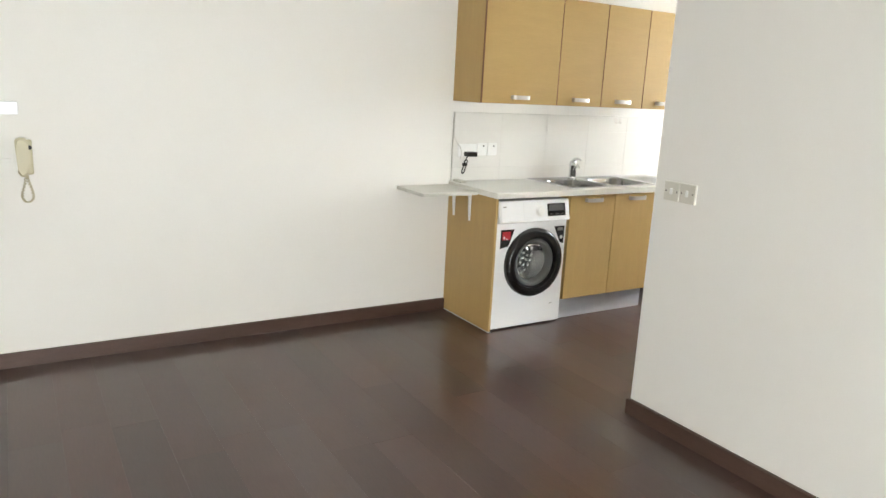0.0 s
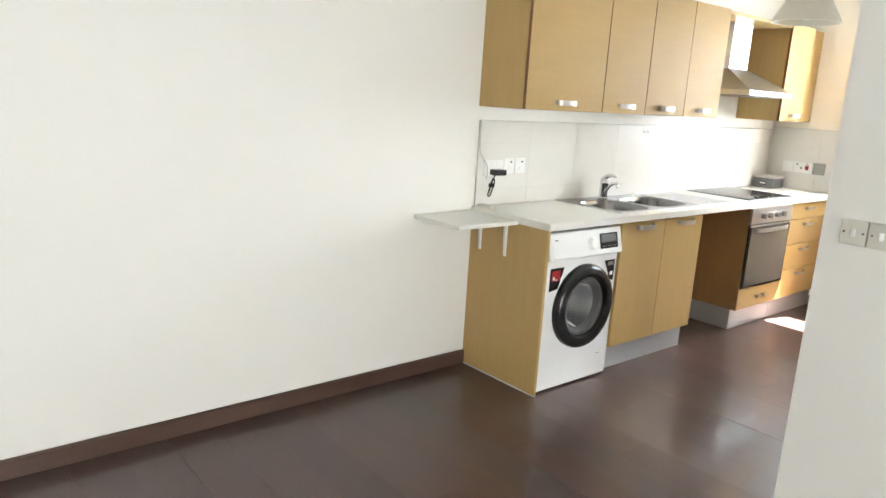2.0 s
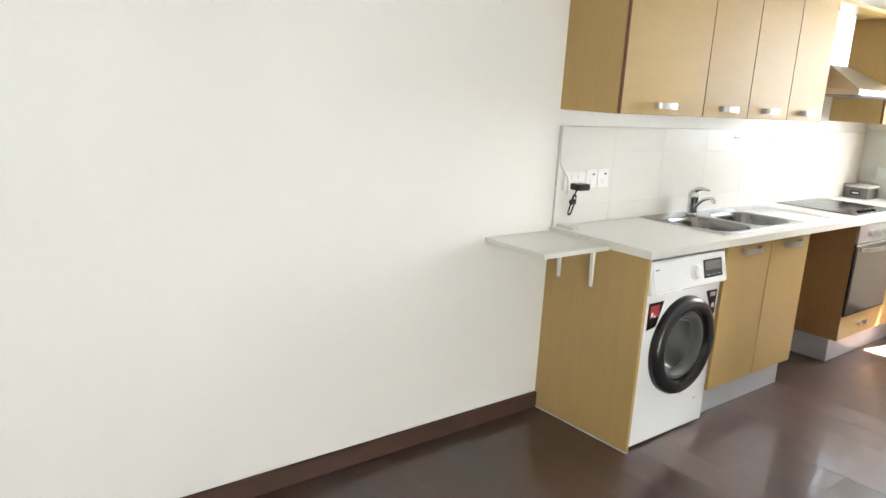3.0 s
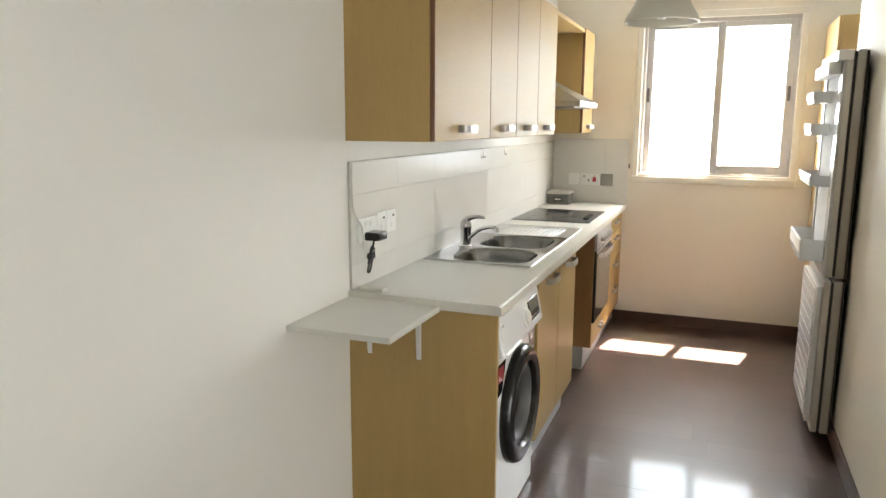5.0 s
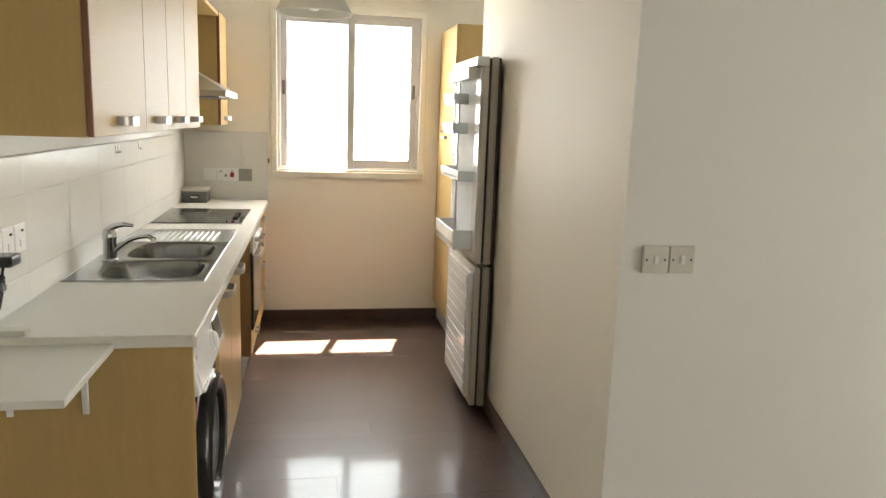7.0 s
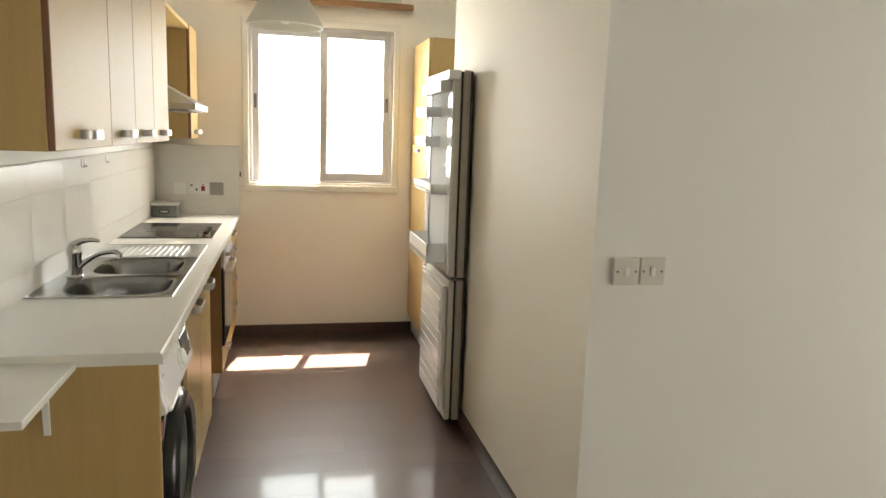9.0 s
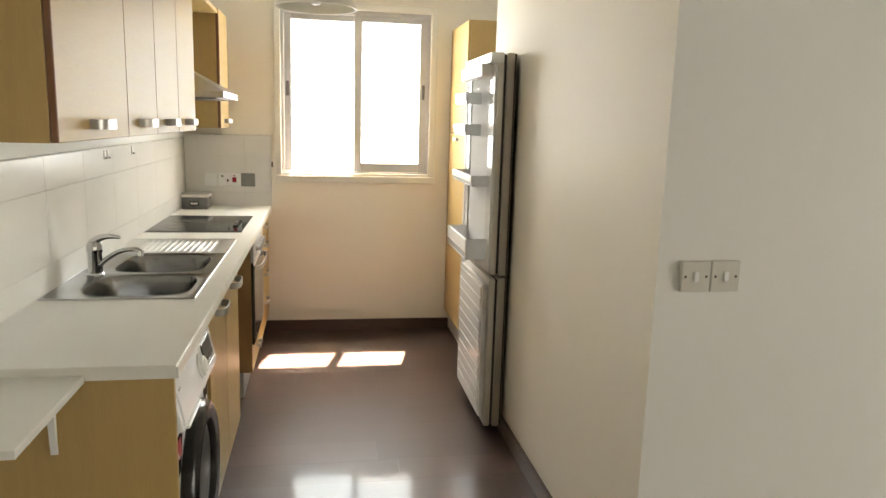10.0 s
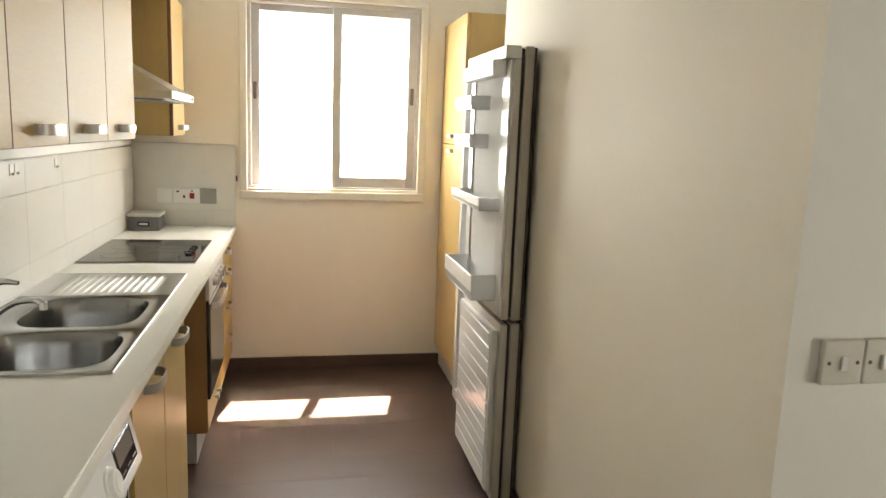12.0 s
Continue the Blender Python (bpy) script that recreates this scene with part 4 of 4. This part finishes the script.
part("shade_rim", bm, FRAMEPAINT, lamp, "pale thickened rim", True)
part("holder", cyl(bmesh.new(), (LX, LY, LZ + 0.105), (0, 0, 1), 0.022, 0.026, 0.13, 20), WHITEPLASTIC, lamp, "white lamp holder", True)
bm, _ = lathe(bmesh.new(), (LX, LY, LZ + 0.012), (0, 0, 1), [(0.0005, 0), (0.018, 0.004), (0.029, 0.022), (0.028, 0.042), (0.017, 0.065), (0.013, 0.09)], 24)
part("bulb", bm, WHITEPLASTIC, lamp, "unlit frosted bulb", True)
part("cord", tube(bmesh.new(), [(LX, LY, LZ + 0.2), (LX, LY, TOP - 0.02)], 0.0035, 8), WHITEPLASTIC, lamp, "thin white cord", True)
part("ceiling_rose", cyl(bmesh.new(), (LX, LY, TOP), (0, 0, -1), 0.05, 0.035, 0.03, 24), WHITEPLASTIC, lamp, "white ceiling rose", True)

# ---- electrical plates and small things on the walls ----
def plate_north(name, x, z, w, hgt, label, category, rockers=(), extra=None):
    t = thing(name, (x, NORTH, z), label, category)
    y = NORTH - 0.0095
    pl = part("plate", B(x - w / 2, y - 0.009, z - hgt / 2, x + w / 2, y, z + hgt / 2, bev=0.003, seg=2), WHITEPLASTIC, t)
    for rx, rz, rw, rh, m in rockers:
        part("rocker", B(x + rx - rw / 2, y - 0.0135, z + rz - rh / 2, x + rx + rw / 2, y - 0.009, z + rz + rh / 2, bev=0.001), m, pl)
    return t, pl


plate_north("socket", 2.660, 1.112, 0.146, 0.086, "white double wall socket with a charger plugged in", "socket", ((-0.022, 0.02, 0.01, 0.02, WHITEPLASTIC), (0.022, 0.02, 0.01, 0.02, WHITEPLASTIC)))
plate_north("fused_switch", 2.778, 1.118, 0.080, 0.086, "white fused switch plate with a dark neon", "switch", ((0.010, 0.022, 0.012, 0.007, BLACKPLASTIC), (0.0, -0.014, 0.02, 0.022, WHITEPLASTIC)))
plate_north("fused_switch", 2.864, 1.118, 0.080, 0.086, "white fused switch plate with a dark neon", "switch", ((0.010, 0.022, 0.012, 0.007, BLACKPLASTIC), (0.0, -0.014, 0.02, 0.022, WHITEPLASTIC)))
hook = thing("tile_hook", (4.04, NORTH, 1.33), "pair of small white adhesive hooks on the tiles", "hook")
for dx in (-0.022, 0.022):
    part("hook", box(B(4.04 + dx - 0.014, NORTH - 0.0125, 1.312, 4.04 + dx + 0.014, NORTH - 0.0095, 1.350, bev=0.001), 4.04 + dx - 0.004, NORTH - 0.022, 1.314, 4.04 + dx + 0.004, NORTH - 0.0125, 1.322, bev=0.001), PALEPLASTIC, hook)
hook = thing("tile_hook", (4.465, NORTH, 1.33), "single small white adhesive hook on the tiles", "hook")
part("hook", box(B(4.45, NORTH - 0.0125, 1.312, 4.48, NORTH - 0.0095, 1.350, bev=0.001), 4.461, NORTH - 0.022, 1.314, 4.469, NORTH - 0.0125, 1.322, bev=0.001), PALEPLASTIC, hook)

ch = thing("charger", (2.66, 4.19, 1.09), "black plug-in charger with a looped cable hanging from the socket", "charger")
part("body", B(2.630, 4.165, 1.072, 2.705, 4.226, 1.104, bev=0.008, seg=2), BLACKPLASTIC, ch, "black charger block")
pts = smooth_path([(2.64, 4.19, 1.074), (2.625, 4.19, 1.045), (2.612, 4.195, 1.0), (2.606, 4.2, 0.965), (2.622, 4.2, 0.962), (2.632, 4.195, 1.0), (2.64, 4.19, 1.04), (2.628, 4.195, 1.05), (2.612, 4.2, 0.99)], 6)
part("cable_loop", tube(bmesh.new(), pts, 0.004, 8), BLACKPLASTIC, ch, "bundled black cable", True)
part("cable_tie", B(2.608, 4.183, 1.008, 2.640, 4.206, 1.03, bev=0.004), BLACKPLASTIC, ch)
pts = smooth_path([(2.549, 4.228, 1.36), (2.548, 4.228, 1.27), (2.552, 4.226, 1.20), (2.575, 4.222, 1.16), (2.598, 4.218, 1.13), (2.606, 4.216, 1.09), (2.600, 4.215, 1.05)], 6)
part("wall_cable", tube(bmesh.new(), pts, 0.0032, 8), TRIMGREY, None, "thin grey cable clipped along the tile edge", True, "cable")


def plate_east(name, y, z, w, hgt, m, label, category, bits=()):
    t = thing(name, (EAST, y, z), label, category)
    x = EAST - 0.0095
    pl = part("plate", B(x - 0.009, y - w / 2, z - hgt / 2, x, y + w / 2, z + hgt / 2, bev=0.003, seg=2), m, t)
    for by, bz, bw, bh, bmt in bits:
        part("rocker", B(x - 0.0135, y + by - bw / 2, z + bz - bh / 2, x - 0.009, y + by + bw / 2, z + bz + bh / 2, bev=0.001), bmt, pl)


plate_east("blank_plate", 4.066, 1.082, 0.086, 0.086, WHITEPLASTIC, "white blank wall plate on the tiles", "wall plate")
plate_east("cooker_switch", 3.945, 1.082, 0.146, 0.086, WHITEPLASTIC, "white cooker switch with red rocker and socket", "switch",
           ((-0.032, 0.0, 0.026, 0.034, RED), (-0.032, 0.028, 0.010, 0.008, RED), (0.012, -0.006, 0.012, 0.016, BROWNPLASTIC), (0.046, 0.024, 0.014, 0.008, BLACKPLASTIC)))
plate_east("steel_plate", 3.822, 1.082, 0.092, 0.090, GREYPLATE, "grey metal wall plate on the tiles", "wall plate")
part("edge_clip", B(EAST - 0.016, 3.656, 1.172, EAST - 0.0005, 3.665, 1.206, bev=0.001), BROWNPLASTIC, None, "small brown clip at the tile edge", category="clip")

sw = thing("light_switch", (CORNER_X, 2.284, 1.121), "two aged white light switches side by side on the wall", "light switch")
for y in (2.3275, 2.2405):
    pl = part("plate", B(CORNER_X - 0.014, y - 0.0415, 1.0785, CORNER_X, y + 0.0415, 1.1635, bev=0.003, seg=2), SWITCHPLASTIC, sw)
    part("rocker", B(CORNER_X - 0.0195, y - 0.007, 1.107, CORNER_X - 0.014, y + 0.007, 1.135, bev=0.002), WHITEPLASTIC, pl)
    for dy in (-0.030, 0.030):
        part("screw", cyl(bmesh.new(), (CORNER_X - 0.014, y + dy, 1.121), (-1, 0, 0), 0.004, 0.0035, 0.0012, 12), GASKET, pl, "small metal screw")

ph = thing("intercom_handset", (0.06, NORTH, 0.99), "cream plastic intercom handset with a coiled cord on the wall", "intercom")
bm = bmesh.new()
outline = [(0.006, 1.165), (0.012, 1.176), (0.030, 1.182), (0.052, 1.180), (0.062, 1.170), (0.064, 1.14), (0.060, 1.09), (0.058, 1.04), (0.056, 1.005), (0.048, 0.992), (0.030, 0.990), (0.018, 0.998), (0.012, 1.03), (0.008, 1.10)]
prism(bm, outline, NORTH - 0.058, NORTH - 0.014, "y")
bmesh.ops.bevel(bm, geom=[e for e in bm.edges if all(v.co.y < NORTH - 0.05 for v in e.verts)], offset=0.010, segments=3, affect="EDGES")
part("handset", bm, CREAMPLASTIC, ph, "", True)
part("cradle", B(0.012, NORTH - 0.040, 1.000, 0.080, NORTH, 1.172, bev=0.012, seg=3), CREAMPLASTIC, ph, "cream plastic cradle", True)
part("button", cyl(bmesh.new(), (0.068, NORTH - 0.0395, 1.135), (0, -1, 0), 0.010, 0.010, 0.016, 18), DARKGAP, ph, "dark round button", True)
pts = []
loop = smooth_path([(0.045, NORTH - 0.02, 0.998), (0.036, NORTH - 0.02, 0.95), (0.022, NORTH - 0.018, 0.90), (0.030, NORTH - 0.016, 0.868), (0.052, NORTH - 0.016, 0.862), (0.070, NORTH - 0.016, 0.885), (0.064, NORTH - 0.018, 0.93), (0.052, NORTH - 0.02, 0.975), (0.05, NORTH - 0.02, 0.998)], 16)
for i, q in enumerate(loop):
    a = i * 1.25
    pts.append(q + Vector((0.005 * math.cos(a), 0.005 * math.sin(a), 0.0)))
part("cord", tube(bmesh.new(), pts, 0.0032, 6), CREAMPLASTIC, ph, "coiled cream cord", True)
ph.location.x += 0.02
bx = thing("alarm_box", (-0.02, NORTH, 1.28), "small white plastic box on the wall", "wall box")
part("body", B(-0.095, NORTH - 0.022, 1.290, 0.053, NORTH, 1.352, bev=0.004, seg=2), APPLIANCE, bx)
part("cable_trunk", B(-0.40, NORTH - 0.010, 1.06, 0.012, NORTH, 1.078, bev=0.002), PAINT, None, "slim painted cable trunk along the wall", category="cable trunk")

# storage box on the worktop
st = thing("storage_box", (5.66, 4.14, WT), "grey woven storage box with a pale lid and label", "storage box")
part("body", B(5.575, 4.060, WT, 5.745, 4.222, WT + 0.078, bev=0.006, seg=2), GREYFABRIC, st)
part("lid", B(5.568, 4.054, WT + 0.078, 5.752, 4.228, WT + 0.096, bev=0.006, seg=2), PALEPLASTIC, st, "pale translucent lid")
lb = part("label_holder", B(5.5715, 4.112, WT + 0.026, 5.575, 4.172, WT + 0.052, bev=0.001), BLACKPLASTIC, st, "dark label frame")
part("label", B(5.5705, 4.119, WT + 0.033, 5.5715, 4.165, WT + 0.045), WHITEPLASTIC, lb, "white label bar")

# ---- splashback tiles ----
ST, EDGE = 1.362, 2.549
splash = thing("splashback", (4.0, NORTH, WT), "white glazed tiles above the worktop on both walls", "tiles", kind="structure")
bm = bmesh.new()
box(bm, EDGE, NORTH - 0.004, WT, EAST, NORTH, ST)
box(bm, EAST - 0.004, 3.666, WT, EAST, NORTH - 0.004, 1.384)
part("grout", bm, GROUT, splash, "pale grout bed")
bm = bmesh.new()
box(bm, EDGE - 0.0035, NORTH - 0.0105, WT, EDGE, NORTH, ST + 0.003, bev=0.001)
box(bm, EDGE, NORTH - 0.0105, ST, EAST - 0.011, NORTH, ST + 0.003, bev=0.001)
box(bm, EAST - 0.0105, 3.662, 1.384, EAST, NORTH - 0.011, 1.387, bev=0.001)
part("edge_strip", bm, TRIMGREY, splash, "grey tile edge strip")
TILES = {}


def tile(parent, name, material, sx, sy, sz, at, bev):
    """A bevelled piece; alike pieces share one mesh."""
    key = (name, round(sx, 3), round(sy, 3), round(sz, 3))
    if key not in TILES:
        b = B(0, 0, 0, sx, sy, sz, bev=bev)
        me = bpy.data.meshes.new(name)
        b.to_mesh(me)
        b.free()
        me.materials.append(material)
        TILES[key] = me
    ob = new(name, TILES[key])
    ob.parent = parent
    ob.location = Vector(at) - ORIGIN[parent]
    return ob


zs = [WT + 0.001, 0.995, 1.245, ST - 0.001]
xs = [EDGE + 0.001] + [2.94 + 0.40 * i for i in range(8)] + [EAST - 0.0105]
xs = [x for x in xs if x <= EAST - 0.01]
J = 0.0006
for z0, z1 in zip(zs, zs[1:]):
    for x0, x1 in zip(xs, xs[1:]):
        if x1 - x0 > 0.02:
            tile(splash, "tile", TILE, x1 - x0 - J, 0.0055, z1 - z0 - J, (x0, NORTH - 0.0095, z0), 0.0006)
ys = [3.667, 3.842, NORTH - 0.0115]
zs[-1] = 1.383
for z0, z1 in zip(zs, zs[1:]):
    for y0, y1 in zip(ys, ys[1:]):
        tile(splash, "tile", TILE, 0.0055, y1 - y0 - J, z1 - z0 - J, (EAST - 0.0095, y0, z0), 0.0006)

# ---- floor planks, laid across the room ----
PW, PL = 0.193, 1.285
ORIGIN[floor] = Vector((0, 0, 0))
x = WEST
rng = random.Random(4)
while x < EAST - 0.01:
    w = min(PW, EAST - x)
    y = SOUTH - rng.random() * PL * 0.9
    while y < NORTH:
        y0, y1 = max(y, SOUTH if x < CORNER_X else NOOK_Y - 0.15), min(y + PL, NORTH)
        if y1 - y0 > 0.03:
            plank = tile(floor, "plank", FLOORWOOD, w - 0.0002, y1 - y0 - 0.0002, 0.009, (x, y0, -0.009), 0.0003)
            plank.rotation_euler = (rng.uniform(-0.0003, 0.0003), rng.uniform(-0.0010, 0.0010), 0)
        y += PL
    x += PW
